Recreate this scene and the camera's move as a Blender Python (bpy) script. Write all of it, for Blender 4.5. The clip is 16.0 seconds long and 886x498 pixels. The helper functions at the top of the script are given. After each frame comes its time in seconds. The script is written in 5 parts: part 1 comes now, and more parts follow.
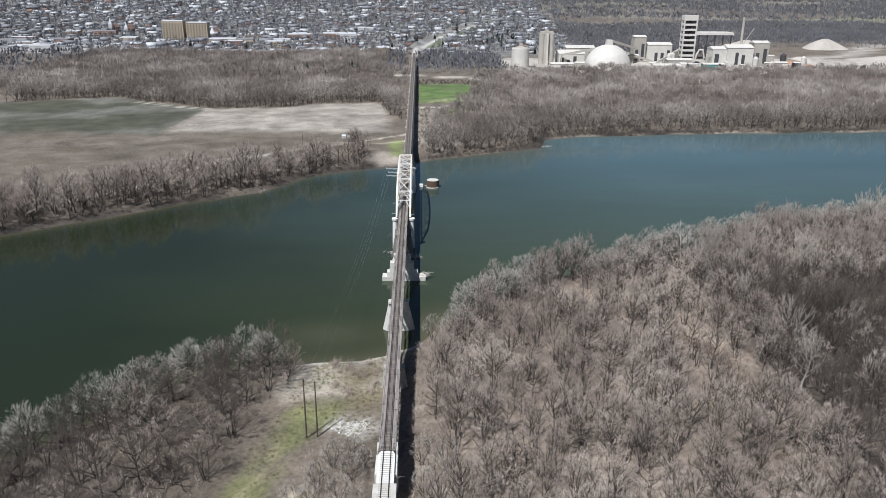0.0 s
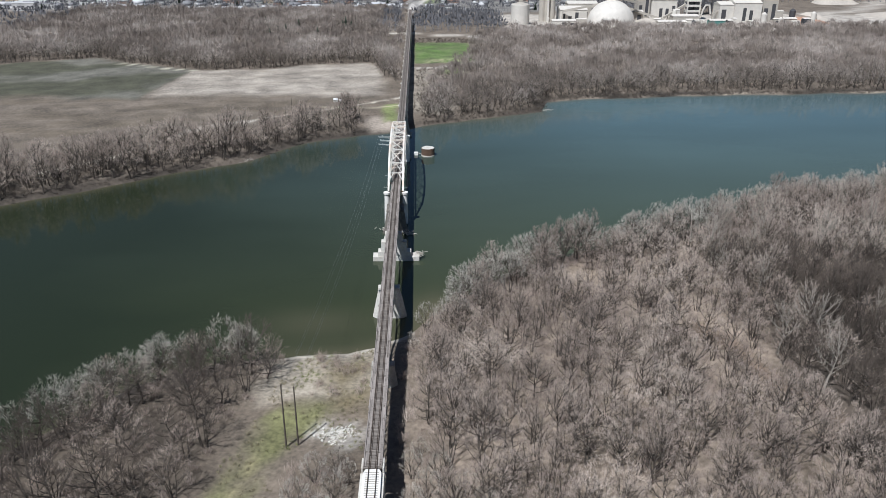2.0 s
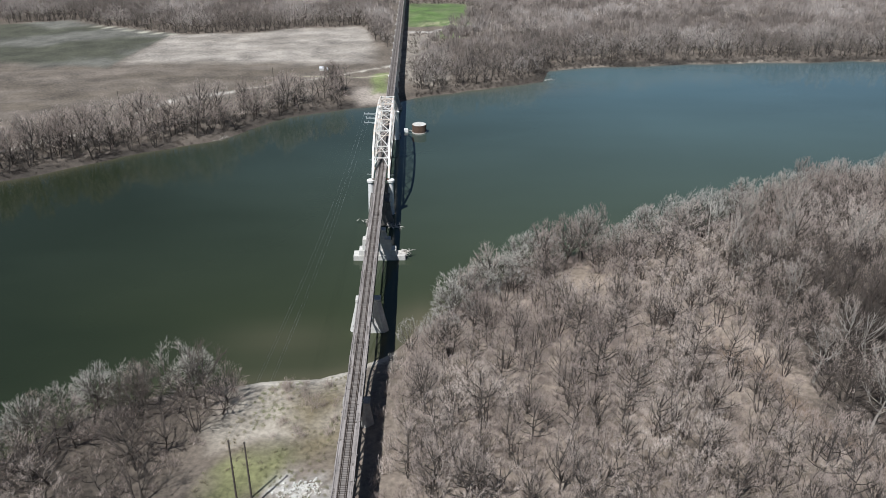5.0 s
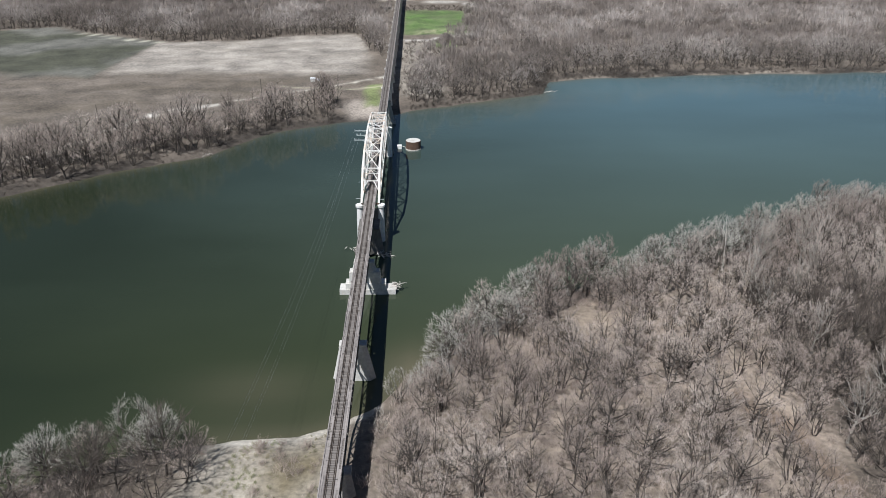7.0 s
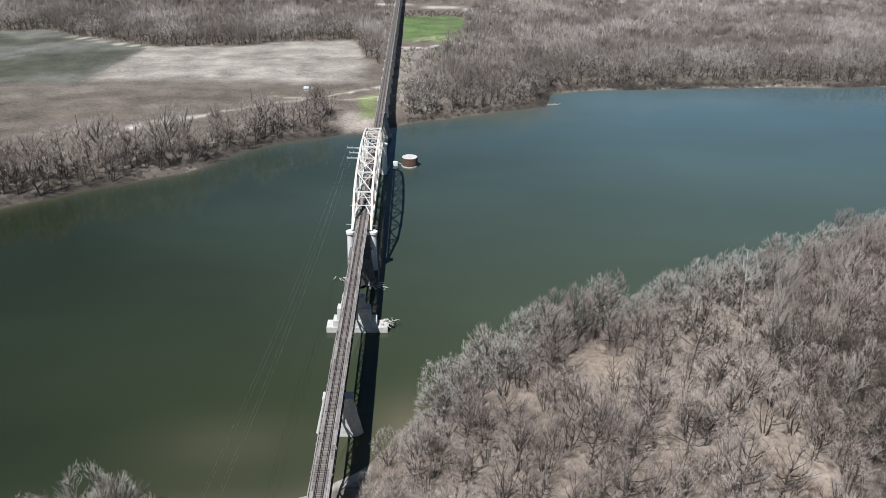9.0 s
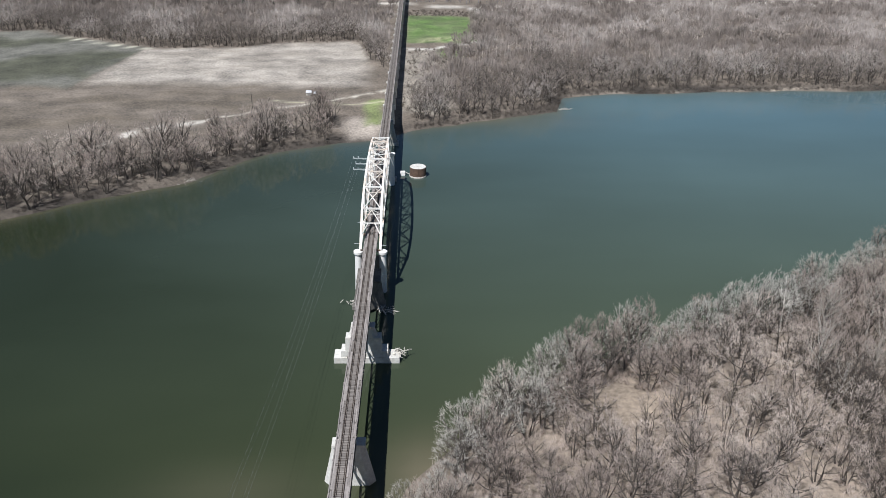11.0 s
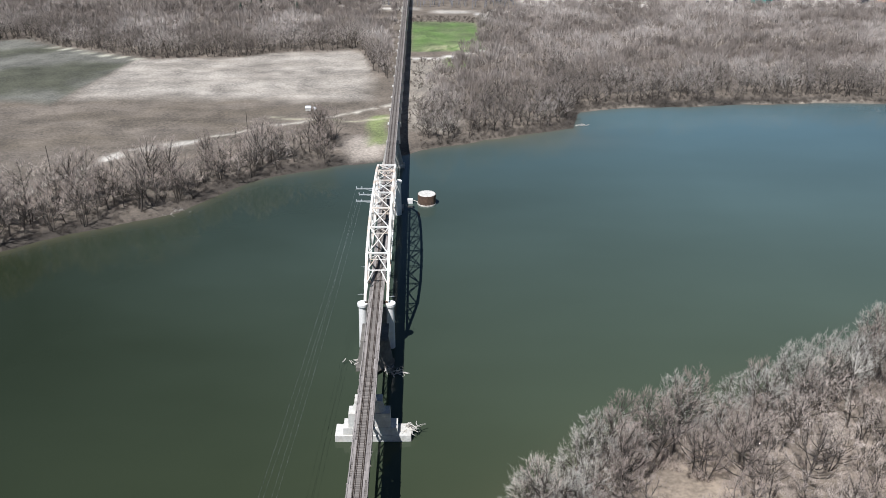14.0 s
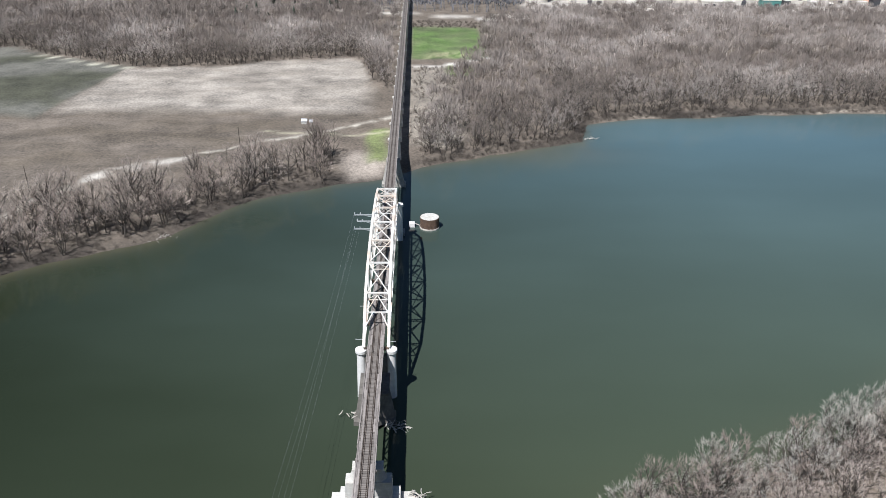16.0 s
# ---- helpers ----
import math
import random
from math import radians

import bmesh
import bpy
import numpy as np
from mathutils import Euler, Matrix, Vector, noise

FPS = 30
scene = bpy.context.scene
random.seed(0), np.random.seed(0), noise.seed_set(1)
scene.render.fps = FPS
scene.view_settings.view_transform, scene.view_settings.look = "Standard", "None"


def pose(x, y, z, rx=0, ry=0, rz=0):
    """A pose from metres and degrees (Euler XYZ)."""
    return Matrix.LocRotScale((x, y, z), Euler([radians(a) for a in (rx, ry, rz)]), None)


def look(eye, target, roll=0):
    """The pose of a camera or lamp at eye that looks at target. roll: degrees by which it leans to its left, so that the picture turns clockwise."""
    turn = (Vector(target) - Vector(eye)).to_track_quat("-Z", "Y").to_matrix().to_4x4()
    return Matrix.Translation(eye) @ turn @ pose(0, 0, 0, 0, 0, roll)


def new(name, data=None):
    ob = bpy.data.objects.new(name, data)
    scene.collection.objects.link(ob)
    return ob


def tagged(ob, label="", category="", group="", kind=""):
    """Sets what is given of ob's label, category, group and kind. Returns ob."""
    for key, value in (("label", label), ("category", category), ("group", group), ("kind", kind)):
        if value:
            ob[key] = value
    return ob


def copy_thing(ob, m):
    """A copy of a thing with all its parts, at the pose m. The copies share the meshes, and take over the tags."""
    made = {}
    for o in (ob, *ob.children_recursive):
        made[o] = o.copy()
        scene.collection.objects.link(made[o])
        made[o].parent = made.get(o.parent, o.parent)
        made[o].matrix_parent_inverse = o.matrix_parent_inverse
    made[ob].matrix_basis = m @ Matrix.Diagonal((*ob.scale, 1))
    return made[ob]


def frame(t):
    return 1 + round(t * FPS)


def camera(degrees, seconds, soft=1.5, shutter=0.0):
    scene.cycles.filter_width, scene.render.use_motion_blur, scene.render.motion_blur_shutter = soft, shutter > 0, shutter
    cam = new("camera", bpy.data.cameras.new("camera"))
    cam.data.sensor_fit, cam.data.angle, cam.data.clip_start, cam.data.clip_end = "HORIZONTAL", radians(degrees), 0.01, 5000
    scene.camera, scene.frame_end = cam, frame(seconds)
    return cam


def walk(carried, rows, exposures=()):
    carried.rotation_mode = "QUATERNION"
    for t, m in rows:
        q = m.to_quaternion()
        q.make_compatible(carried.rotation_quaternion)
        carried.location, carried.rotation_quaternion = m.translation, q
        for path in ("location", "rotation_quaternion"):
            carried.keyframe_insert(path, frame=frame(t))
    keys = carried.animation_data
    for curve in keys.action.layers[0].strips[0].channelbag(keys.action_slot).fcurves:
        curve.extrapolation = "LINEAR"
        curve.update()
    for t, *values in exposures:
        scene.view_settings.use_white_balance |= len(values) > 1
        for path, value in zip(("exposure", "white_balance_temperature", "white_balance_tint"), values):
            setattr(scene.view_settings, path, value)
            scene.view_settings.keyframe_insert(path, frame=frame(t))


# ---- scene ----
cam = camera(60.0, 16.0, soft=0.8)
PATH = [
    (0, (6.45, -24.281, 104.004), (6.508, -22.4, 103.327), 0.4),
    (0.5, (6.975, -19.605, 104.11), (7.034, -17.725, 103.43), 0.3),
    (1, (7.629, -15.027, 104.224), (7.687, -13.148, 103.54), 0.2),
    (1.5, (8.216, -10.265, 104.163), (8.274, -8.405, 103.432), 0.1),
    (2, (8.541, -5.235, 104.152), (8.6, -3.393, 103.373), 0.2),
    (2.5, (9.064, -0.13, 104.203), (9.125, 1.695, 103.385), 0.3),
    (3, (9.889, 5.122, 104.168), (9.949, 6.932, 103.319), 0.2),
    (5.5, (13.002, 29.444, 103.903), (13.063, 31.242, 103.029), 0.4),
    (6, (13.423, 34.323, 103.847), (13.486, 36.123, 102.976), 0.4),
    (6.5, (14.029, 39.208, 103.806), (14.092, 41.008, 102.938), 0.4),
    (7, (14.414, 43.977, 103.844), (14.479, 45.778, 102.978), 0.5),
    (7.5, (14.98, 48.808, 103.888), (15.044, 50.61, 103.023), 0.5),
    (8, (15.329, 53.863, 104.02), (15.395, 55.666, 103.156), 0.5),
    (8.5, (15.523, 58.648, 104.112), (15.591, 60.452, 103.251), 0.9),
    (9, (15.265, 62.868, 104.063), (15.336, 64.671, 103.202), 1.2),
    (11.5, (11.338, 82.483, 103.889), (11.41, 84.283, 103.019), 1.2),
    (12, (11.239, 87.079, 104.006), (11.31, 88.878, 103.135), 1.1),
    (12.5, (11.148, 91.764, 104.055), (11.218, 93.564, 103.185), 1.1),
    (13, (10.713, 96.572, 104.06), (10.783, 98.372, 103.19), 1.1),
    (13.5, (10.112, 101.405, 104.032), (10.181, 103.205, 103.163), 1.1),
    (14, (9.371, 106.166, 104.108), (9.438, 107.966, 103.24), 1.0),
    (14.5, (8.745, 110.878, 104.239), (8.811, 112.677, 103.368), 0.9),
    (15, (8.429, 115.728, 104.461), (8.495, 117.527, 103.589), 0.9),
    (15.5, (8.274, 120.648, 104.674), (8.341, 122.447, 103.803), 1.0),
    (16, (8.465, 125.136, 104.748), (8.533, 126.937, 103.88), 0.9),
]
walk(cam, [(t, look(eye, target, roll)) for t, eye, target, roll in PATH], [(0, -0.26, 5930, 9), (2, -0.30, 5930, 9), (6, -0.25, 5930, 9), (16, -0.05, 5950, 10)])

# ---- world, sun, exposure ----
SUN_TRAVEL = Vector((0.346, 0.533, -1.0)).normalized()
world = bpy.data.worlds.new("sky")
scene.world = world
world.use_nodes = True
wn = world.node_tree.nodes
sky = wn.new("ShaderNodeTexSky")
sky.sky_type = "NISHITA"
sky.sun_disc = False
sky.sun_elevation = math.asin(-SUN_TRAVEL.z)
sky.sun_rotation = math.atan2(-SUN_TRAVEL.x, -SUN_TRAVEL.y)
sky.air_density, sky.dust_density, sky.ozone_density = 0.9, 0.1, 3.0
wn["Background"].inputs["Strength"].default_value = 0.046
world.node_tree.links.new(sky.outputs[0], wn["Background"].inputs["Color"])
sun = new("sun", bpy.data.lights.new("sun", "SUN"))
sun.data.energy, sun.data.angle, sun.data.color = 6.4, radians(0.53), (1.0, 0.965, 0.925)
sun.matrix_world = look((0, 0, 300), Vector((0, 0, 300)) + SUN_TRAVEL)

R = random.Random(7)
NR = np.random.RandomState(11)


# ---- materials ----
def mat(name, colour, rough=0.8, metal=0.0, spread=0.35, fine=3.0, coarse=0.15, bump=0.0, second=None, attribute="", per_object=0.0):
    """A painted or natural surface: a base colour varied by a coarse and a fine noise, a second stain colour, fine relief."""
    m = bpy.data.materials.new(name)
    m.use_nodes = True
    n, k = m.node_tree.nodes, m.node_tree.links.new
    b = n["Principled BSDF"]
    b.inputs["Roughness"].default_value, b.inputs["Metallic"].default_value = rough, metal
    geo = n.new("ShaderNodeNewGeometry")
    noises = []
    for scale, detail in ((coarse, 4), (fine, 5)):
        t = n.new("ShaderNodeTexNoise")
        t.inputs["Scale"].default_value, t.inputs["Detail"].default_value = scale, detail
        t.inputs["Roughness"].default_value = 0.62
        k(geo.outputs["Position"], t.inputs["Vector"])
        noises.append(t)
    if attribute:
        base = n.new("ShaderNodeAttribute")
        base.attribute_name = attribute
        base_out = base.outputs["Color"]
    else:
        base = n.new("ShaderNodeRGB")
        base.outputs[0].default_value = (*colour, 1)
        base_out = base.outputs[0]
    if second:
        ramp = n.new("ShaderNodeMapRange")
        ramp.inputs["From Min"].default_value, ramp.inputs["From Max"].default_value = 0.46, 0.64
        k(noises[0].outputs["Fac"], ramp.inputs["Value"])
        mix = n.new("ShaderNodeMix")
        mix.data_type = "RGBA"
        k(ramp.outputs[0], mix.inputs["Factor"])
        k(base_out, mix.inputs["A"])
        mix.inputs["B"].default_value = (*second, 1)
        base_out = mix.outputs["Result"]
    level = n.new("ShaderNodeMath")
    level.operation = "ADD"
    k(noises[0].outputs["Fac"], level.inputs[0])
    k(noises[1].outputs["Fac"], level.inputs[1])
    last = level.outputs[0]
    if per_object:
        info = n.new("ShaderNodeObjectInfo")
        add = n.new("ShaderNodeMath")
        add.operation, add.inputs[1].default_value = "MULTIPLY_ADD", per_object
        k(info.outputs["Random"], add.inputs[0])
        k(last, add.inputs[2])
        last = add.outputs[0]
    value = n.new("ShaderNodeMapRange")
    value.inputs["From Min"].default_value, value.inputs["From Max"].default_value = 0.65, 1.35 + per_object
    value.inputs["To Min"].default_value, value.inputs["To Max"].default_value = 1 - spread, 1 + spread
    k(last, value.inputs["Value"])
    mul = n.new("ShaderNodeVectorMath")
    mul.operation = "SCALE"
    k(base_out, mul.inputs[0])
    k(value.outputs[0], mul.inputs["Scale"])
    k(mul.outputs[0], b.inputs["Base Color"])
    if bump:
        bp = n.new("ShaderNodeBump")
        bp.inputs["Strength"].default_value, bp.inputs["Distance"].default_value = 0.6, bump
        k(noises[1].outputs["Fac"], bp.inputs["Height"])
        k(bp.outputs[0], b.inputs["Normal"])
    return m


GROUND = mat("ground_cover", (0.2, 0.17, 0.13), 0.95, spread=0.62, fine=0.9, coarse=0.07, bump=0.3, attribute="cover")
CONCRETE = mat("weathered_concrete", (0.62, 0.60, 0.55), 0.85, spread=0.25, fine=1.6, coarse=0.25, bump=0.04, second=(0.46, 0.43, 0.38))
STONE = mat("river_stone_masonry", (0.42, 0.40, 0.36), 0.9, spread=0.35, fine=1.8, coarse=0.3, bump=0.06, second=(0.27, 0.25, 0.21))
TIMBER = mat("weathered_timber", (0.21, 0.185, 0.165), 0.9, spread=0.45, fine=2.5, coarse=0.3, bump=0.02, per_object=0.5)
PLANK = mat("grey_plank", (0.27, 0.24, 0.22), 0.9, per_object=0.6, spread=0.5, fine=1.5, coarse=0.2)
RAIL = mat("rusty_rail", (0.10, 0.075, 0.06), 0.6, 0.4, spread=0.3)
DARK_STEEL = mat("dark_rusted_steel", (0.085, 0.075, 0.065), 0.7, 0.2, spread=0.4, second=(0.14, 0.095, 0.065))
WHITE_STEEL = mat("chalky_white_paint", (0.80, 0.775, 0.72), 0.55, spread=0.14, fine=2.0, coarse=0.2, second=(0.66, 0.53, 0.42))
GALV = mat("galvanised_steel", (0.60, 0.62, 0.62), 0.45, 0.4, spread=0.15)
WIRE = mat("aluminium_wire", (0.42, 0.44, 0.43), 0.5, 0.5, spread=0.1)
SHEET = mat("rusty_sheet_pile", (0.15, 0.095, 0.065), 0.8, 0.1, spread=0.45, fine=1.2, coarse=0.4, second=(0.085, 0.06, 0.05))
POLE = mat("dark_pole_wood", (0.09, 0.075, 0.06), 0.9, spread=0.3)
TWIG = mat("bare_twigs", (0.39, 0.318, 0.272), 0.9, spread=0.38, fine=0.12, coarse=0.035, second=(0.52, 0.445, 0.385))
# the bare twigs again, with the deep shade of the woods in the colour
TWIG_SHADED = mat("shaded_bare_twigs", (0.07, 0.054, 0.043), 0.9, spread=0.4, fine=0.15, coarse=0.04, second=(0.125, 0.1, 0.082))
TWIG_PALE = mat("pale_bare_twigs", (0.50, 0.47, 0.415), 0.9, spread=0.3, fine=0.15, coarse=0.05, second=(0.46, 0.42, 0.355))
TWIG_FAR = mat("far_bare_twigs", (0.275, 0.232, 0.2), 0.95, spread=0.6, fine=0.11, coarse=0.02, second=(0.395, 0.35, 0.315))
# distance haze is mixed into this twig colour as blue-grey
TWIG_HAZE = mat("haze_tinted_twigs", (0.15, 0.15, 0.16), 0.95, spread=0.4, fine=0.03, coarse=0.008)
COLUMN = mat("white_column_concrete", (0.76, 0.74, 0.70), 0.8, spread=0.15, fine=1.2, coarse=0.2)
# masonry with the shade under the bridge deck put into its colour
STONE_SHADED = mat("shaded_masonry", (0.17, 0.155, 0.135), 0.9, spread=0.4, fine=1.5, coarse=0.4, bump=0.06)
BARK = mat("grey_brown_bark", (0.075, 0.062, 0.051), 0.95, spread=0.35, fine=2.0, coarse=0.1)
BARK_PALE = mat("pale_sycamore_bark", (0.33, 0.3, 0.26), 0.85, spread=0.3, fine=1.4, coarse=0.2, second=(0.2, 0.175, 0.145))
BRUSH_DARK = mat("dark_bank_brush", (0.13, 0.108, 0.088), 0.95, spread=0.45, fine=0.3, coarse=0.05)
DRIFT = mat("bleached_driftwood", (0.55, 0.51, 0.45), 0.9, spread=0.3, fine=1.5, coarse=0.4)
CONIFER = mat("dark_conifer", (0.03, 0.045, 0.03), 0.9, spread=0.4, fine=0.4, coarse=0.05)
GRASS = mat("dry_grass_tuft", (0.33, 0.29, 0.19), 0.95, spread=0.3, fine=0.4, coarse=0.08, second=(0.2, 0.22, 0.09))
PLANT_WHITE = mat("dusty_white_cladding", (0.62, 0.585, 0.53), 0.7, spread=0.12, fine=0.2, coarse=0.03)
PLANT_GREY = mat("dusty_grey_concrete", (0.42, 0.385, 0.335), 0.8, spread=0.15, fine=0.15, coarse=0.03)
PLANT_DARK = mat("shaded_opening", (0.06, 0.06, 0.065), 0.8, spread=0.2)
LIMESTONE = mat("crushed_limestone", (0.46, 0.415, 0.36), 0.95, spread=0.2, fine=0.3, coarse=0.04)
CLAY = mat("red_clay_heap", (0.42, 0.25, 0.17), 0.95, spread=0.25, fine=0.2, coarse=0.03)
ROOF_GREY = mat("town_roof_grey", (0.22, 0.22, 0.23), 0.8, spread=0.3, fine=0.1, coarse=0.02)
ROOF_PALE = mat("town_roof_pale", (0.56, 0.56, 0.57), 0.7, spread=0.2, fine=0.1, coarse=0.02)
WALL_PALE = mat("town_wall_pale", (0.55, 0.54, 0.53), 0.7, spread=0.25, fine=0.08, coarse=0.02)
WALL_BRICK = mat("town_wall_brick", (0.28, 0.18, 0.14), 0.8, spread=0.3, fine=0.1, coarse=0.02)
WALL_TAN = mat("tan_brick_wall", (0.45, 0.37, 0.27), 0.8, spread=0.15, fine=0.3, coarse=0.05)
GREEN_METAL = mat("green_metal_siding", (0.10, 0.27, 0.24), 0.6, spread=0.15)

WATER = bpy.data.materials.new("river_water")
WATER.use_nodes = True
wt, wk = WATER.node_tree.nodes, WATER.node_tree.links.new
wb = wt["Principled BSDF"]
wb.inputs["Roughness"].default_value, wb.inputs["IOR"].default_value = 0.16, 1.33
w_geo = wt.new("ShaderNodeNewGeometry")
w_map = wt.new("ShaderNodeMapping")
w_map.inputs["Scale"].default_value = (0.006, 0.012, 1)
wk(w_geo.outputs["Position"], w_map.inputs["Vector"])
w_big = wt.new("ShaderNodeTexNoise")
w_big.inputs["Scale"].default_value, w_big.inputs["Detail"].default_value = 1.0, 4
wk(w_map.outputs[0], w_big.inputs["Vector"])
w_mix = wt.new("ShaderNodeMix")
w_mix.data_type = "RGBA"
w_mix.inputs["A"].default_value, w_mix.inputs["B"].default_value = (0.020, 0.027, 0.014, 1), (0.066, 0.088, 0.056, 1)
w_sep = wt.new("ShaderNodeSeparateXYZ")
wk(w_geo.outputs["Position"], w_sep.inputs[0])
w_silt_sheen = wt.new("ShaderNodeMapRange")          # paler towards the east: silt and sky reflection both put into the colour
w_silt_sheen.inputs["From Min"].default_value, w_silt_sheen.inputs["From Max"].default_value = -125, 125
wk(w_sep.outputs["X"], w_silt_sheen.inputs["Value"])
w_add = wt.new("ShaderNodeMath")
w_add.operation, w_add.use_clamp = "MULTIPLY_ADD", True
wk(w_big.outputs["Fac"], w_add.inputs[0])
w_add.inputs[1].default_value = 0.7
w_off = wt.new("ShaderNodeMath")
w_off.operation, w_off.inputs[1].default_value = "SUBTRACT", 0.44
wk(w_silt_sheen.outputs[0], w_off.inputs[0])
wk(w_off.outputs[0], w_add.inputs[2])
wk(w_add.outputs[0], w_mix.inputs["Factor"])
w_reach = wt.new("ShaderNodeMapRange")         # olive water near; upstream the reflected blue sky is painted into the colour
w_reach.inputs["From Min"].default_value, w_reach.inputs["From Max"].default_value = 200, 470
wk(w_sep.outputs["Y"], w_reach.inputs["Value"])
w_sky_tint = wt.new("ShaderNodeMix")
w_sky_tint.data_type = "RGBA"
w_sky_tint.inputs["A"].default_value, w_sky_tint.inputs["B"].default_value = (0.069, 0.082, 0.041, 1), (0.090, 0.148, 0.166, 1)
wk(w_reach.outputs[0], w_sky_tint.inputs["Factor"])
wk(w_sky_tint.outputs["Result"], w_mix.inputs["B"])
w_silt = wt.new("ShaderNodeAttribute")
w_silt.attribute_name = "silt"
w_mix2 = wt.new("ShaderNodeMix")
w_mix2.data_type = "RGBA"
wk(w_silt.outputs["Fac"], w_mix2.inputs["Factor"])
wk(w_mix.outputs["Result"], w_mix2.inputs["A"])
w_mix2.inputs["B"].default_value = (0.13, 0.115, 0.075, 1)
wk(w_mix2.outputs["Result"], wb.inputs["Base Color"])
w_rip = wt.new("ShaderNodeTexNoise")
w_rip.inputs["Scale"].default_value, w_rip.inputs["Detail"].default_value = 0.9, 4
wk(w_geo.outputs["Position"], w_rip.inputs["Vector"])
w_wind = wt.new("ShaderNodeMapRange")          # wind-ruffled patches between smooth slicks
w_wind.inputs["From Min"].default_value, w_wind.inputs["From Max"].default_value = 0.35, 0.65
w_wind.inputs["To Min"].default_value, w_wind.inputs["To Max"].default_value = 0.03, 0.13
wk(w_big.outputs["Fac"], w_wind.inputs["Value"])
wk(w_wind.outputs[0], wb.inputs["Roughness"])
w_bump = wt.new("ShaderNodeBump")
w_bump.inputs["Strength"].default_value, w_bump.inputs["Distance"].default_value = 0.10, 0.10
wk(w_rip.outputs["Fac"], w_bump.inputs["Height"])
wk(w_bump.outputs[0], wb.inputs["Normal"])


# ---- mesh helpers ----
class Geo:
    """Collects vertices and faces of one mesh."""

    def __init__(self):
        self.v, self.f = [], []

    def add(self, verts, faces):
        o = len(self.v)
        self.v.extend(tuple(p) for p in verts)
        self.f.extend(tuple(i + o for i in q) for q in faces)
        return self

    def box(self, x0, y0, z0, x1, y1, z1, tx=0.0, ty=0.0):
        """A block whose top is drawn in by tx and ty on each side."""
        return self.add([(x0, y0, z0), (x1, y0, z0), (x1, y1, z0), (x0, y1, z0), (x0 + tx, y0 + ty, z1), (x1 - tx, y0 + ty, z1), (x1 - tx, y1 - ty, z1), (x0 + tx, y1 - ty, z1)],
                        [(3, 2, 1, 0), (4, 5, 6, 7), (0, 1, 5, 4), (1, 2, 6, 5), (2, 3, 7, 6), (3, 0, 4, 7)])

    def beam(self, p, q, w, h=None):
        """A straight member of width w and height h from p to q."""
        p, q = Vector(p), Vector(q)
        h = h or w
        d = (q - p).normalized()
        side = d.cross(Vector((0, 0, 1)))
        side = side.normalized() if side.length > 1e-3 else Vector((1, 0, 0))
        up = side.cross(d)
        s, u = side * w / 2, up * h / 2
        return self.add([p - s - u, p + s - u, p + s + u, p - s + u, q - s - u, q + s - u, q + s + u, q - s + u],
                        [(3, 2, 1, 0), (4, 5, 6, 7), (0, 1, 5, 4), (1, 2, 6, 5), (2, 3, 7, 6), (3, 0, 4, 7)])

    def lathe(self, x, y, rings, n=20):
        """A round body from (radius, z) rings, closed at both ends."""
        vs, fs = [], []
        for r, z in rings:
            vs += [(x + r * math.cos(2 * math.pi * i / n), y + r * math.sin(2 * math.pi * i / n), z) for i in range(n)]
        for j in range(len(rings) - 1):
            fs += [(j * n + i, j * n + (i + 1) % n, (j + 1) * n + (i + 1) % n, (j + 1) * n + i) for i in range(n)]
        fs.append(tuple(range(n - 1, -1, -1)))
        fs.append(tuple(range((len(rings) - 1) * n, len(rings) * n)))
        return self.add(vs, fs)

    def tube(self, points, radii, n=5):
        vs, fs = [], []
        for i, p in enumerate(points):
            a, b = points[max(i - 1, 0)], points[min(i + 1, len(points) - 1)]
            d = (Vector(b) - Vector(a)).normalized()
            s = d.cross(Vector((0.3, 0.9, 0.2))).normalized()
            u = s.cross(d)
            vs += [Vector(p) + (s * math.cos(2 * math.pi * k / n) + u * math.sin(2 * math.pi * k / n)) * radii[i] for k in range(n)]
        for j in range(len(points) - 1):
            fs += [(j * n + k, j * n + (k + 1) % n, (j + 1) * n + (k + 1) % n, (j + 1) * n + k) for k in range(n)]
        fs.append(tuple(range((len(points) - 1) * n, len(points) * n)))
        return self.add(vs, fs)

    def mesh(self, name, material, smooth=False):
        me = bpy.data.meshes.new(name)
        me.from_pydata(self.v, [], self.f)
        me.materials.append(material)
        if smooth:
            me.polygons.foreach_set("use_smooth", [True] * len(me.polygons))
        me.update()
        return me


def world_y(y):
    """Metres along the bridge line for a northing of the plan sheet, whose scale shrinks with distance."""
    y = np.asarray(y, float)
    c = np.clip(y, 0, 900)
    return -0.6 + 1.2071 * c - 9.61e-5 * c * c + np.where(y > 900, (y - 900) * 1.034, np.where(y < 0, y * 1.2071, 0.0))


def world_x(x, y):
    return np.asarray(x, float) * (1 - 0.00012 * np.clip(np.asarray(y, float) - 190, 0, 600))


def site(x, y):
    """Plan sheet to metres."""
    return float(world_x(x, y)), float(world_y(y))


def thing(name, label, category, at=(0, 0, 0), group="", kind="", plan=True):
    ob = new(name)
    ob.empty_display_size = 0.5
    ob.location = (*site(at[0], at[1]), at[2]) if plan else at
    return tagged(ob, label, category, group, kind)


def part(name, geo, material, parent=None, label="", smooth=False):
    """Links a Geo as one mesh object under a thing or a part; its vertices are relative to the parent."""
    ob = new(name, geo.mesh(name, material, smooth))
    if parent:
        ob.parent = parent
    return tagged(ob, label)


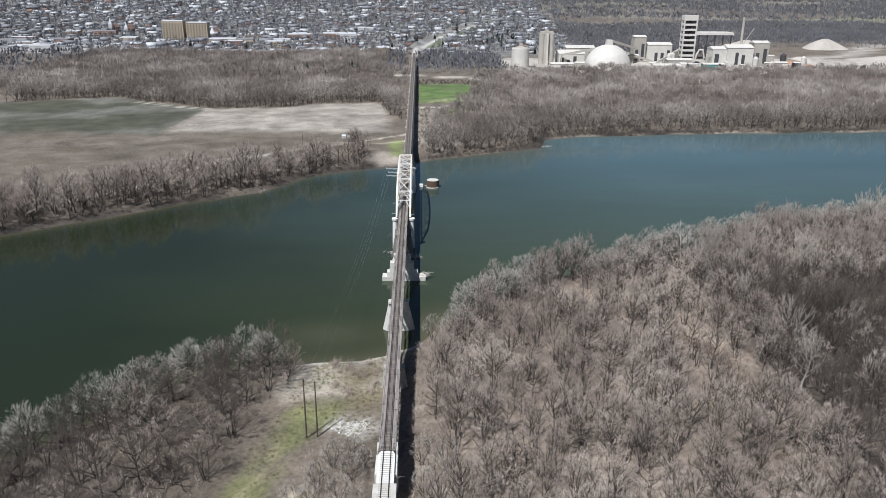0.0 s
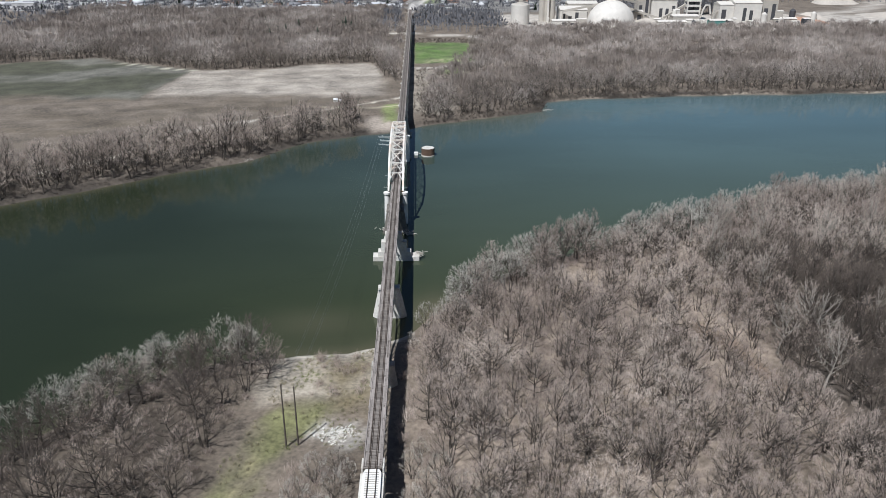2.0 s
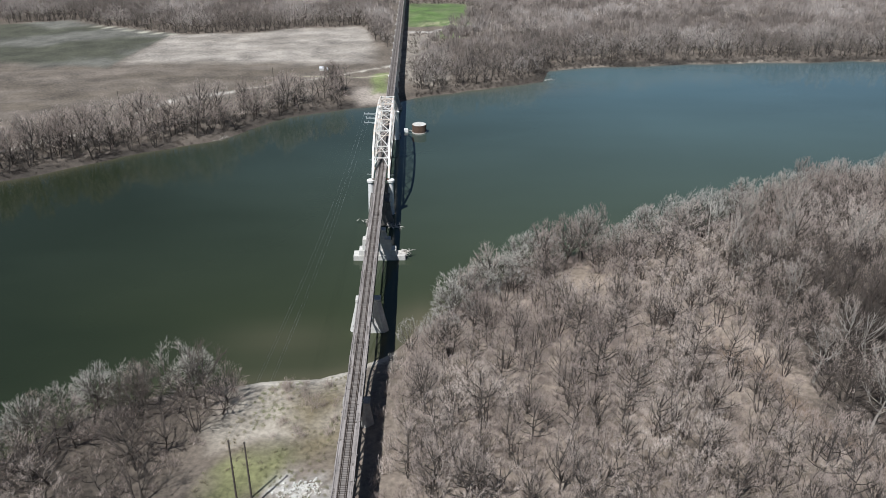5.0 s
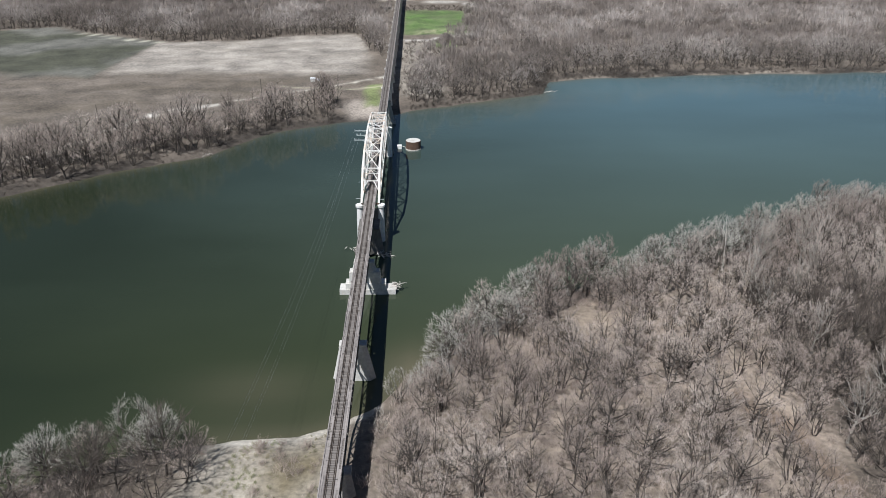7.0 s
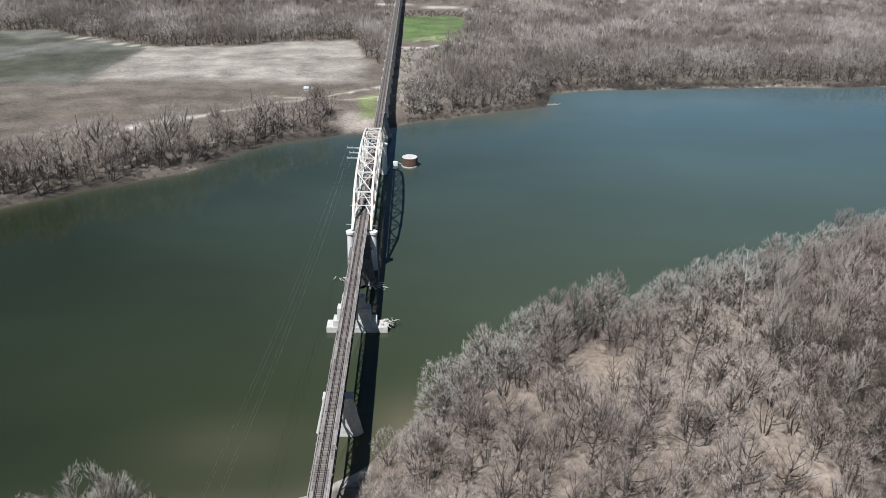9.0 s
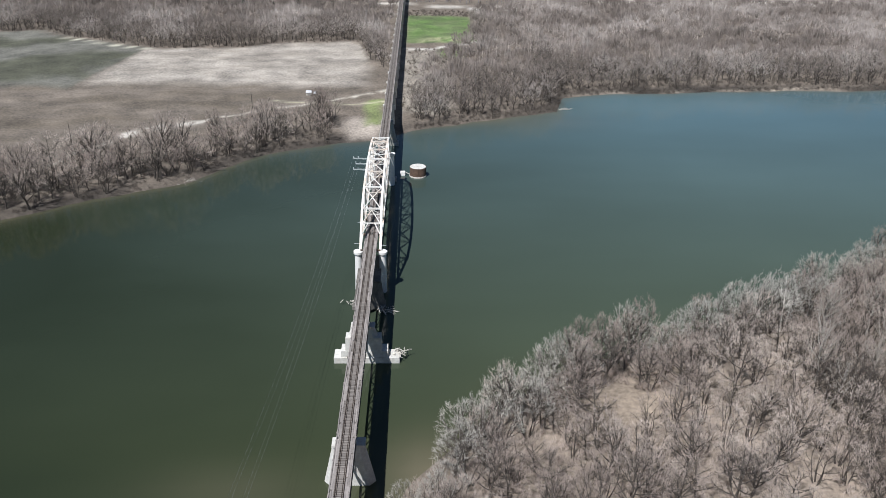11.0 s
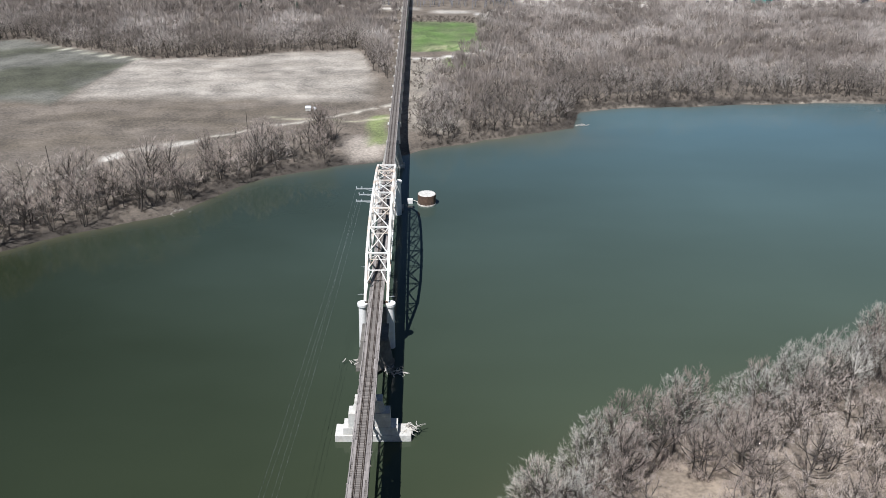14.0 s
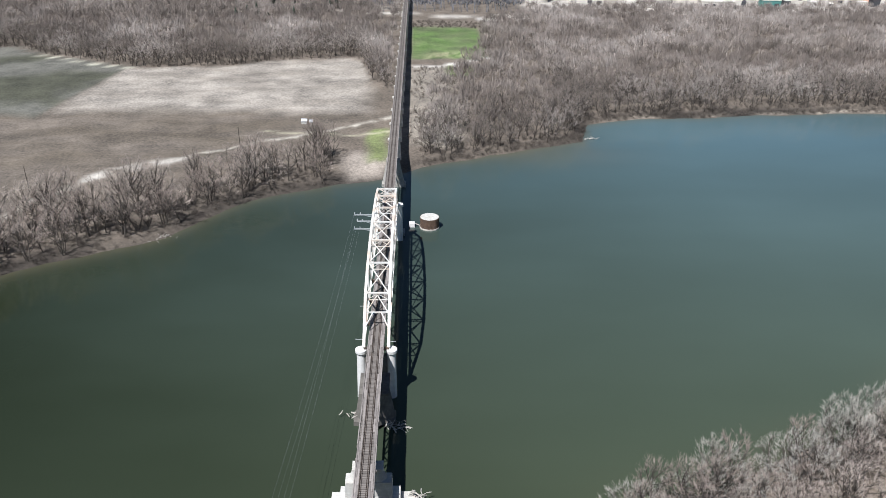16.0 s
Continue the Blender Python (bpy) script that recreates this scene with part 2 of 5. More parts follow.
def solid(name, geo, material, label, category, group="", kind="", smooth=False):
    """A thing of one mesh."""
    return tagged(new(name, geo.mesh(name, material, smooth)), label, category, group, kind)


# ---- the land ----
NEAR_X = (-900, -250, -130, -88, -72, -60, -45, -26, -5, 6, 12, 20, 30, 48, 62, 85, 110, 145, 215, 400, 1000)
NEAR_Y = (-330, 10, 72, 104, 118, 132, 140, 141, 146, 151, 160, 169, 180, 192, 198, 206, 216, 236, 250, 285, 330)
FAR_X = (-1200, -600, -300, -174, -149, -121, -100, -74, -55, -20, -2, 9, 40, 65, 84, 92, 110, 145, 210, 350, 1000)
FAR_Y = (-300, 20, 170, 236, 252, 270, 283, 299, 323, 342, 346, 356, 371, 379, 388, 413, 417, 422, 429, 436, 460)


def wiggle(x, y, s):
    return np.sin(x / s + 1.3 * np.sin(y / s * 0.7)) * np.cos(y / s * 1.1 + 0.8 * np.sin(x / s * 1.7))


def shore_distance(x, y):
    """Metres inland from the water's edge, negative over the river."""
    x, y = np.asarray(x, float), np.asarray(y, float)
    n = np.interp(x, NEAR_X, NEAR_Y) + 1.2 * wiggle(x, 0 * x, 6.0)
    f = np.interp(x, FAR_X, FAR_Y) + 1.5 * wiggle(x, 0 * x + 5, 9.0)
    slope_n = np.abs(np.interp(x + 6, NEAR_X, NEAR_Y) - np.interp(x - 6, NEAR_X, NEAR_Y)) / 12
    slope_f = np.abs(np.interp(x + 6, FAR_X, FAR_Y) - np.interp(x - 6, FAR_X, FAR_Y)) / 12
    return np.maximum((n - y) / np.sqrt(1 + slope_n ** 2), (y - f) / np.sqrt(1 + slope_f ** 2))


def land(x, y):
    """Height of the ground."""
    x, y = np.asarray(x, float), np.asarray(y, float)
    d = shore_distance(x, y)
    bank = np.where(d > 0, 3.4 * (1 - np.exp(-np.maximum(d, 0) / 7.0)) + 0.12, np.maximum(d * 0.25, -3.0))
    rough = 0.28 * wiggle(x, y, 5.0) + 0.35 * wiggle(x + 40, y, 17.0)
    far = np.clip((y - 900) / 2500, 0, 1) ** 1.4 * 22 * (1 + 0.5 * wiggle(x, y, 420.0))
    hump = 9.5 * np.exp(-((x + 0.2) / 5.0) ** 2) * np.clip((92 - y) / 12, 0, 1)
    end = 7.0 * np.exp(-((x + 0.2) / 9.0) ** 2) * np.clip((y - 800) / 40, 0, 1) * np.clip((1100 - y) / 120, 0, 1)
    works = 1.0 * np.clip((x - 95) / 30, 0, 1) * np.clip((y - 706) / 24, 0, 1) * np.clip((900 - y) / 60, 0, 1)
    return bank + rough * np.clip(d / 8, 0, 1) + far + hump + end + works


def blend(c, colour, w):
    return c * (1 - w[:, None]) + np.array(colour)[None, :] * w[:, None]


def soft_box(x, y, x0, x1, y0, y1, e):
    return np.clip((x - x0) / e + 0.5, 0, 1) * np.clip((x1 - x) / e + 0.5, 0, 1) * np.clip((y - y0) / e + 0.5, 0, 1) * np.clip((y1 - y) / e + 0.5, 0, 1)


def soft_line(x, y, pts, w, e):
    best = np.full(x.shape, 1e9)
    for (ax, ay), (bx, by) in zip(pts, pts[1:]):
        t = np.clip(((x - ax) * (bx - ax) + (y - ay) * (by - ay)) / ((bx - ax) ** 2 + (by - ay) ** 2), 0, 1)
        best = np.minimum(best, np.hypot(x - ax - t * (bx - ax), y - ay - t * (by - ay)))
    return np.clip((w - best) / e + 0.5, 0, 1)


SAND_TRACK = ((-4, 411), (-22, 397), (-57, 377), (-84, 361), (-104, 349), (-120, 326), (-130, 300), (-160, 275))
CLEARING = ((84, 150), (94, 127), (103, 110), (114, 96))
FIELD_TOP_X = (-600, -338, -264, -230, -160, -110, -76, -36, -27, -16, -6)
FIELD_TOP_Y = (500, 524, 551, 530, 498, 503, 518, 526, 522, 466, 449)
RAIL_BEND = ((-0.2, 830), (2, 900), (14, 1010), (46, 1180), (120, 1420), (200, 1560))


def field_top(x):
    return np.interp(x, FIELD_TOP_X, FIELD_TOP_Y)


def cover(x, y):
    """Colour of what covers the ground: leaf litter, crops, sand, grass, gravel, with some tree shade painted in."""
    d = shore_distance(x, y)
    w1, w2, w3 = wiggle(x, y, 7.0), wiggle(x + 90, y - 40, 23.0), wiggle(x - 30, y + 10, 2.7)
    c = np.tile(np.array((0.165, 0.135, 0.105)), (len(x), 1))
    xs, ys = x + 2.0 * w1, y + 2.0 * w3
    far_side = y > np.interp(x, FAR_X, FAR_Y) - 30
    # near bank
    c = blend(c, (0.26, 0.205, 0.145), soft_line(xs, ys, ((50, 171), (60, 179), (66, 182)), 7, 8) * 0.7)
    c = blend(c, (0.295, 0.238, 0.186), (~far_side) * soft_box(xs, ys, 8, 100, 40, 240, 12) * (0.7 + 0.3 * w2))
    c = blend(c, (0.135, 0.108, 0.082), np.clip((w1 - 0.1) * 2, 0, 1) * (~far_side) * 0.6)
    c = blend(c, (0.185, 0.135, 0.098), soft_line(xs, ys, CLEARING, 2.4, 2.5))
    c = blend(c, (0.34, 0.30, 0.24), soft_box(xs, ys, -29, -3, 122, 152, 4) * (~far_side))
    c = blend(c, (0.17, 0.14, 0.085), soft_box(xs, ys, -14, -3, 118, 139, 5) * np.clip(0.8 + 0.5 * w3, 0, 1))
    c = blend(c, (0.165, 0.165, 0.075), soft_line(xs, ys, ((-16, 117), (-21, 114), (-27, 104), (-31, 84)), 4.4, 3.0) * np.clip(0.85 + 0.5 * w3 + 0.3 * w1, 0, 1))
    c = blend(c, (0.40, 0.35, 0.26), soft_line(xs, ys, ((-19, 86), (-21, 70)), 3.0, 3.0))
    c = blend(c, (0.26, 0.235, 0.13), soft_line(x + 0.5 * w3, y, ((-24, 108), (-30, 90), (-34, 74)), 0.7, 0.7))
    c = blend(c, (0.50, 0.48, 0.44), soft_line(xs, ys, ((-12, 111), (-6, 110)), 3.0, 2.5) * np.clip(0.8 + 0.8 * w3, 0, 1))
    c = blend(c, (0.5, 0.46, 0.39), np.clip(1 - np.abs(d - 0.8) / 1.6, 0, 1) * (np.abs(x + 12) < 18))
    # woodland shade painted into the litter, east of the clearing and far west
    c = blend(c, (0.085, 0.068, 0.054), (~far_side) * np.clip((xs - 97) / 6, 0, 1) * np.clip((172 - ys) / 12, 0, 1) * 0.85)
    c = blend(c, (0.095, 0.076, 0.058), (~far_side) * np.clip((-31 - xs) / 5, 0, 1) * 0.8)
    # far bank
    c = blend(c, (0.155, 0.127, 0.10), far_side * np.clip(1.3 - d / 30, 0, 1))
    # wet mud and the bank trees' shade, both put into the ground colour
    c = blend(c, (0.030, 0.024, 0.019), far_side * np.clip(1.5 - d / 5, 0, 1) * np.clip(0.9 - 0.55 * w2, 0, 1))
    c = blend(c, (0.38, 0.325, 0.26), far_side * np.clip((x - 92) / 20, 0.1, 1) * np.clip(1 - np.abs(d - 0.7) / 1.8, 0, 1) * np.clip(0.5 + 0.9 * wiggle(x, y, 14.0), 0, 1))
    field = far_side * soft_box(x, y, -900, -11, 0, 3000, 6) * np.clip((field_top(x) - y) / 4 + 0.5, 0, 1) * np.clip((d - 34 + 6 * w1) / 10, 0, 1)
    c = blend(c, (0.125, 0.102, 0.076), field)
    streak = np.clip(0.5 + wiggle(x / 4, y * 1.3, 7.0) * 0.5 + 0.25 * w1 + 0.3 * wiggle(x / 3, y * 2.1, 3.1), 0, 1)
    c = blend(c, (0.205, 0.172, 0.14), field * streak * 0.6)
    c = blend(c, (0.37, 0.33, 0.28), field * soft_box(x + 0.0, y + 3 * w2, -168, -17, 418, 540, 14) * np.clip((x + 168 + 0.05 * (520 - y)) / 5, 0, 1) * (0.6 + 0.4 * streak))
    dark = field * np.clip((-164 - x - 0.06 * (500 - y)) / 4, 0, 1) * np.clip((y - 405 + 8 * w2) / 14, 0, 1)
    c = blend(c, (0.075, 0.075, 0.05), dark)
    c = blend(c, (0.165, 0.158, 0.135), dark * np.clip((wiggle(x, y * 1.8, 40.0) + 0.25 + 0.2 * w1) * 2.0, 0, 1) * 0.75)
    c = blend(c, (0.45, 0.43, 0.34), soft_line(x, y, ((-232, 529), (-200, 512), (-161, 497)), 1.2, 1.5) * 0.9)
    c = blend(c, (0.46, 0.42, 0.35), soft_line(xs, ys, SAND_TRACK, 1.4, 2.0) * far_side * np.clip(0.75 + w3, 0, 1))
    c = blend(c, (0.5, 0.46, 0.4), soft_line(xs, ys, ((-88, 357), (-104, 347), (-114, 338)), 3.0, 3.5) * np.clip(0.7 + 0.9 * w3, 0, 1))
    c = blend(c, (0.32, 0.275, 0.23), soft_box(xs, ys, -20, -3, 345, 364, 6) * far_side)
    c = blend(c, (0.17, 0.195, 0.08), soft_box(xs, ys, -12, -5, 356, 392, 3))
    c = blend(c, (0.40, 0.37, 0.26), soft_line(x, y, ((-4, 388), (-20, 384), (-60, 390)), 1.0, 1.0) * 0.7)
    c = blend(c, (0.28, 0.245, 0.20), soft_box(xs, ys, 4, 30, 374, 508, 6) * far_side)
    c = blend(c, (0.105, 0.175, 0.045), soft_box(x, y, 5, 57, 526, 628, 4) * (0.8 + 0.2 * w1))
    c = blend(c, (0.45, 0.43, 0.25), soft_line(xs, ys, ((20, 536), (40, 541)), 7, 6) * 0.8 * np.clip(0.6 + w3, 0, 1))
    c = blend(c, (0.18, 0.25, 0.08), soft_box(x, y, 27, 46, 488, 508, 4))
    c = blend(c, (0.60, 0.56, 0.50), soft_line(x, y, ((6, 506), (26, 510), (52, 528), (70, 540)), 2.0, 2.0))
    c = blend(c, (0.5, 0.46, 0.4), soft_line(x, y, ((-60, 700), (0, 690), (40, 680), (90, 668), (130, 690)), 4.0, 3.0))
    c = blend(c, (0.66, 0.62, 0.56), soft_line(x, y, ((70, 668), (100, 672)), 9.0, 5.0))
    c = blend(c, (0.5, 0.46, 0.4), soft_line(x, y, ((-500, 720), (-160, 700), (0, 720)), 1.6, 2.5) * 0.5)
    c = blend(c, (0.44, 0.40, 0.35), soft_box(x + 9 * w2, y + 9 * w1, 112, 640, 712, 850, 16))
    c = blend(c, (0.42, 0.38, 0.33), soft_line(x, y, ((470, 830), (620, 900), (760, 1060), (900, 1100)), 14, 10))
    # town and far country
    town = np.clip((y - 862 - 0.05 * np.abs(x)) / 30, 0, 1) * np.clip((150 + 0.12 * y - x) / 60, 0, 1)
    c = blend(c, (0.20, 0.19, 0.175), town)
    c = blend(c, (0.42, 0.41, 0.40), town * np.clip((wiggle(x, y, 19.0) - 0.45) * 3, 0, 1) * 0.6)
    out = np.clip((y - 1250) / 150, 0, 1) * (1 - town)
    c = blend(c, (0.22, 0.195, 0.155), out * np.clip((wiggle(x, y * 2.5, 210.0) - 0.1) * 3, 0, 1))
    c = blend(c, (0.22, 0.215, 0.14), out * np.clip((wiggle(x + 300, y * 2.2, 260.0) - 0.45) * 4, 0, 1))
    c = blend(c, (0.40, 0.29, 0.21), soft_box(x + 20 * w2, y, 590, 700, 1270, 1400, 40) * 0.8)
    c = blend(c, (0.20, 0.25, 0.10), soft_line(x, y, [(a + 14, b) for a, b in RAIL_BEND[2:5]], 12, 6) * 0.7)
    c = blend(c, (0.52, 0.49, 0.45), soft_line(x, y, RAIL_BEND, 4.0, 3.0))
    return np.clip(c, 0.02, 0.8)


def axis(lo, near_lo, near_hi, hi, fine, grow):
    mid = list(np.arange(near_lo, near_hi + 0.1, fine))
    step, a = fine, near_hi
    while a < hi:
        step = min(step * grow, 90)
        a += step
        mid.append(a)
    step, a = fine, near_lo
    while a > lo:
        step = min(step * grow, 90)
        a -= step
        mid.insert(0, a)
    return np.array(mid)


def sheet(name, xs, ys, height, material):
    X, Y = np.meshgrid(xs, ys)
    x, y = X.ravel(), Y.ravel()
    z = height(x, y)
    nx, ny = len(xs), len(ys)
    i = (np.arange(ny - 1)[:, None] * nx + np.arange(nx - 1)[None, :]).ravel()
    quads = np.stack([i, i + 1, i + nx + 1, i + nx], 1).astype(np.int32)
    me = bpy.data.meshes.new(name)
    me.vertices.add(len(x))
    me.vertices.foreach_set("co", np.stack([world_x(x, y), world_y(y), z], 1).astype(np.float32).ravel())
    me.loops.add(quads.size)
    me.loops.foreach_set("vertex_index", quads.ravel())
    me.polygons.add(len(quads))
    me.polygons.foreach_set("loop_start", np.arange(0, quads.size, 4, dtype=np.int32))
    me.polygons.foreach_set("use_smooth", np.ones(len(quads), dtype=bool))
    me.materials.append(material)
    me.update()
    me.validate()
    return me, x, y


gx = axis(-4200, -180, 200, 4200, 2.2, 1.07)
gy = axis(-900, 78, 440, 4700, 2.2, 1.04)
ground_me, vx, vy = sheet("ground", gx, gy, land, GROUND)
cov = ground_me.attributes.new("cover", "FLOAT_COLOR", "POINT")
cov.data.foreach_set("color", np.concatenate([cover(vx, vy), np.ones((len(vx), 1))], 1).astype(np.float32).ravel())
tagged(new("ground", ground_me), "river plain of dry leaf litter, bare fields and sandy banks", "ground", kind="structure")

wx, wy = axis(-1150, -180, 240, 1000, 4.0, 1.12), axis(-500, 120, 440, 700, 4.0, 1.15)
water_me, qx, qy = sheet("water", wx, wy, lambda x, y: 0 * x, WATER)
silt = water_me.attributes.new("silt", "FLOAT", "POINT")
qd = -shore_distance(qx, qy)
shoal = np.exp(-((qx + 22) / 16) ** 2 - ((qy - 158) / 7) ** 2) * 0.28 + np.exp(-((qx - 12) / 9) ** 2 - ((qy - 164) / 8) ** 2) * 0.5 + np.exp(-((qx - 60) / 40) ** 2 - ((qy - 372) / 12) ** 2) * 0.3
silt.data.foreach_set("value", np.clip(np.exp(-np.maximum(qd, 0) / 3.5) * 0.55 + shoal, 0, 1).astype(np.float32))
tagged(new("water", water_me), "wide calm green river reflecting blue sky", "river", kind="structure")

# ---- the railway bridge ----
BX, DECK = -0.4, 13.9          # centre line, top of the sleepers
NEAR_END, TRUSS_A, TRUSS_B, FAR_END = 107.1, 266.5, 349.5, 919.0
HALF = 2.7                      # half the spacing of the through truss


def stone_block_pier(name, y, footing, body_low, body_top, top, label, left_wing=0.0, material=CONCRETE, thick=2.6):
    """A river pier: footing, tapered shaft with pointed ends, and a cap course."""
    p = thing(name, label, "bridge pier", (BX, y, 0), group="bridge piers", plan=False)
    if footing:
        lo, hi, fz = footing
        g = Geo().box(lo, -2.0, -3.0, hi, 2.0, fz, 0.05, 0.05)
        part("footing", g, material, p)
    g = Geo()
    a, b, t = body_low, body_top, thick / 2
    z0 = footing[2] - 0.02 if footing else -3.0
    outline = lambda r, u, z: [(-r + u, -u, z), (r - u, -u, z), (r, 0, z), (r - u, u, z), (-r + u, u, z), (-r, 0, z)]
    vs = outline(a, t, z0) + outline(b, t * 0.8, top - 0.5)
    g.add(vs, [(0, 1, 7, 6), (1, 2, 8, 7), (2, 3, 9, 8), (3, 4, 10, 9), (4, 5, 11, 10), (5, 0, 6, 11), (6, 7, 8, 9, 10, 11)])
    part("shaft", g, material, p)
    g = Geo().box(-b - 0.15, -t * 0.95, top - 0.5, b + 0.15, t * 0.95, top, 0.06, 0.06)
    part("cap_course", g, material, p)
    return p


def deck_truss(y0, y1, n, depth=3.8):
    """A lattice deck span under the sleepers: two trusses, cross frames."""
    s = thing("deck_truss_span", "dark rusted steel deck truss span under the railway track", "bridge span", (BX, y0, DECK - 0.3), group="deck truss spans", plan=False)
    L = y1 - y0
    for x in (-1.3, 1.3):
        part("top_chord", Geo().beam((x, 0.1, -0.25), (x, L - 0.1, -0.25), 0.4, 0.45), DARK_STEEL, s)
        part("bottom_chord", Geo().beam((x, 0.5, -depth), (x, L - 0.5, -depth), 0.35, 0.4), DARK_STEEL, s)
        step = L / n
        for i in range(n + 1):
            yy = min(max(i * step, 0.4), L - 0.4)
            part("post", Geo().beam((x, yy, -depth), (x, yy, -0.3), 0.25), DARK_STEEL, s)
        for i in range(n):
            a, b = (-0.3, -depth) if i % 2 else (-depth, -0.3)
            part("diagonal", Geo().beam((x, i * step + 0.2, a), (x, (i + 1) * step - 0.2, b), 0.18, 0.28), DARK_STEEL, s)
    for i in range(n):
        yy = (i + 0.5) * L / n
        part("cross_frame", Geo().beam((-1.3, yy, -depth), (1.3, yy, -0.4), 0.15).beam((1.3, yy, -depth), (-1.3, yy, -0.4), 0.15), DARK_STEEL, s)
    return s


# abutment with its concrete approach slab
ab = thing("bridge_abutment", "weathered concrete abutment with flat approach slab and ballast", "abutment", (BX, NEAR_END, 0), plan=False)
part("wall", Geo().box(-2.3, -7.0, 0.0, 2.2, -0.4, DECK - 0.75, 0.1, 0.1), CONCRETE, ab)
part("slab", Geo().box(-1.75, -10.4, DECK - 0.72, 1.65, -1.0, DECK - 0.12, 0.04, 0.04).add([(-1.75, -1.0, DECK - 0.72), (1.65, -1.0, DECK - 0.72), (1.2, -0.1, DECK - 0.72), (-1.3, -0.1, DECK - 0.72), (-1.71, -1.0, DECK - 0.12), (1.61, -1.0, DECK - 0.12), (1.16, -0.14, DECK - 0.12), (-1.26, -0.14, DECK - 0.12)], [(4, 5, 6, 7), (1, 2, 6, 5), (2, 3, 7, 6), (3, 0, 4, 7)]), COLUMN, ab)
part("wing_slab", Geo().box(-2.3, -40.0, DECK - 0.75, 2.2, -10.5, DECK - 0.14, 0.05, 0.05), CONCRETE, ab)
for sx in (-1.95, 1.9):
    part("corner_post", Geo().box(sx - 0.2, -0.05, DECK - 2.4, sx + 0.2, 3.0, DECK - 0.05, 0.05, 0.05), CONCRETE, ab)

stone_block_pier("bridge_pier", 150.0, (-4.2, 4.4, 2.2), 3.6, 2.6, DECK - 4.3, "pale stone bridge pier standing on the sandy bank", material=STONE)
stone_block_pier("bridge_pier", 191.5, None, 5.6, 3.0, DECK - 4.3, "pale tapered concrete bridge pier standing in shallow water")
p3 = stone_block_pier("bridge_pier", 233.0, (-7.0, 8.6, 1.5), 5.2, 2.7, DECK - 4.3, "white stepped concrete bridge pier on a wide footing")
part("lower_step", Geo().box(-5.3, -1.7, 1.48, 5.9, 1.7, 3.2, 0.08, 0.08), CONCRETE, p3)
part("upper_step", Geo().box(-4.2, -1.45, 3.18, 4.4, 1.45, 6.6, 0.1, 0.1), CONCRETE, p3)
stone_block_pier("bridge_pier", 258.0, (-4.6, 4.4, 1.0), 4.3, 3.0, DECK - 4.3, "stone bridge pier darkened for deck shade, with driftwood at its foot", material=STONE_SHADED, thick=8.0)


def column_pair(y, name="column_pier"):
    """Two round concrete columns with flared caps and a web wall that carry a truss end."""
    p = thing(name, "pair of white round concrete columns carrying the truss", "bridge pier", (BX, y, 0), group="truss columns", plan=False)
    for x in (-3.3, 3.3):
        col = part("column", Geo().lathe(x, 0, [(1.2, -3.0), (1.12, 0.4), (0.95, 11.5)], 24), COLUMN, p)
        part("column_cap", Geo().lathe(x, 0, [(1.0, 11.45), (1.28, 11.7), (1.3, 12.35), (1.22, 12.45)], 24), COLUMN, col)
    # coloured dark to stand for the shaded gap between the columns
    part("web_wall", Geo().box(-2.4, -0.6, -3.0, 2.4, 0.6, 10.9), STONE_SHADED, p)
    return p


column_pair(266.6)
column_pair(349.4)
stone_block_pier("bridge_pier", 354.5, (-4.6, 5.0, 0.8), 4.3, 2.6, DECK - 3.6, "grey stone bridge pier beside the far truss end", material=STONE, thick=4.0)
for y in (398.0,):
    stone_block_pier("bridge_pier", y, (-4.4, 4.8, 1.2), 4.2, 2.4, DECK - 3.4, "grey stone bridge pier at the far waterline", material=STONE, thick=3.0)

for a, b, n in ((107.3, 149.6, 9), (150.4, 191.1, 9), (191.9, 232.6, 9), (233.4, 265.4, 8)):
    deck_truss(a, b, n)
deck_truss(350.6, 397.6, 11, 3.4)

# through truss
tr = thing("through_truss", "white painted riveted steel through truss with curved top chord", "truss span", (BX, TRUSS_A, 0), plan=False)
PAN, N = (TRUSS_B - TRUSS_A) / 8, 8
ZB = 12.8
TOP = [ZB, 20.6, 23.0, 24.0, 24.4, 24.1, 23.4, 21.5, ZB]
for x in (-HALF, HALF):
    part("bottom_chord", Geo().beam((x, 0, ZB), (x, N * PAN, ZB), 0.45, 0.6), WHITE_STEEL, tr)
    for i in range(N):
        part("end_post" if i in (0, N - 1) else "top_chord", Geo().beam((x, i * PAN, TOP[i]), (x, (i + 1) * PAN, TOP[i + 1]), 0.62, 0.6), WHITE_STEEL, tr)
    for i in range(1, N):
        part("vertical", Geo().beam((x, i * PAN, ZB + 0.2), (x, i * PAN, TOP[i] - 0.2), 0.34, 0.34), WHITE_STEEL, tr)
    for i in range(1, N - 1):
        p, q = ((i, TOP[i]), (i + 1, ZB)) if i < N / 2 else ((i, ZB), (i + 1, TOP[i + 1]))
        part("diagonal", Geo().beam((x, p[0] * PAN, p[1]), (x, q[0] * PAN, q[1]), 0.24, 0.36), WHITE_STEEL, tr)
    for i in (3, 4):
        p, q = ((i, ZB), (i + 1, TOP[i + 1])) if i == 3 else ((i, TOP[i]), (i + 1, ZB))
        part("counter", Geo().beam((x, p[0] * PAN, p[1]), (x, q[0] * PAN, q[1]), 0.14, 0.2), WHITE_STEEL, tr)
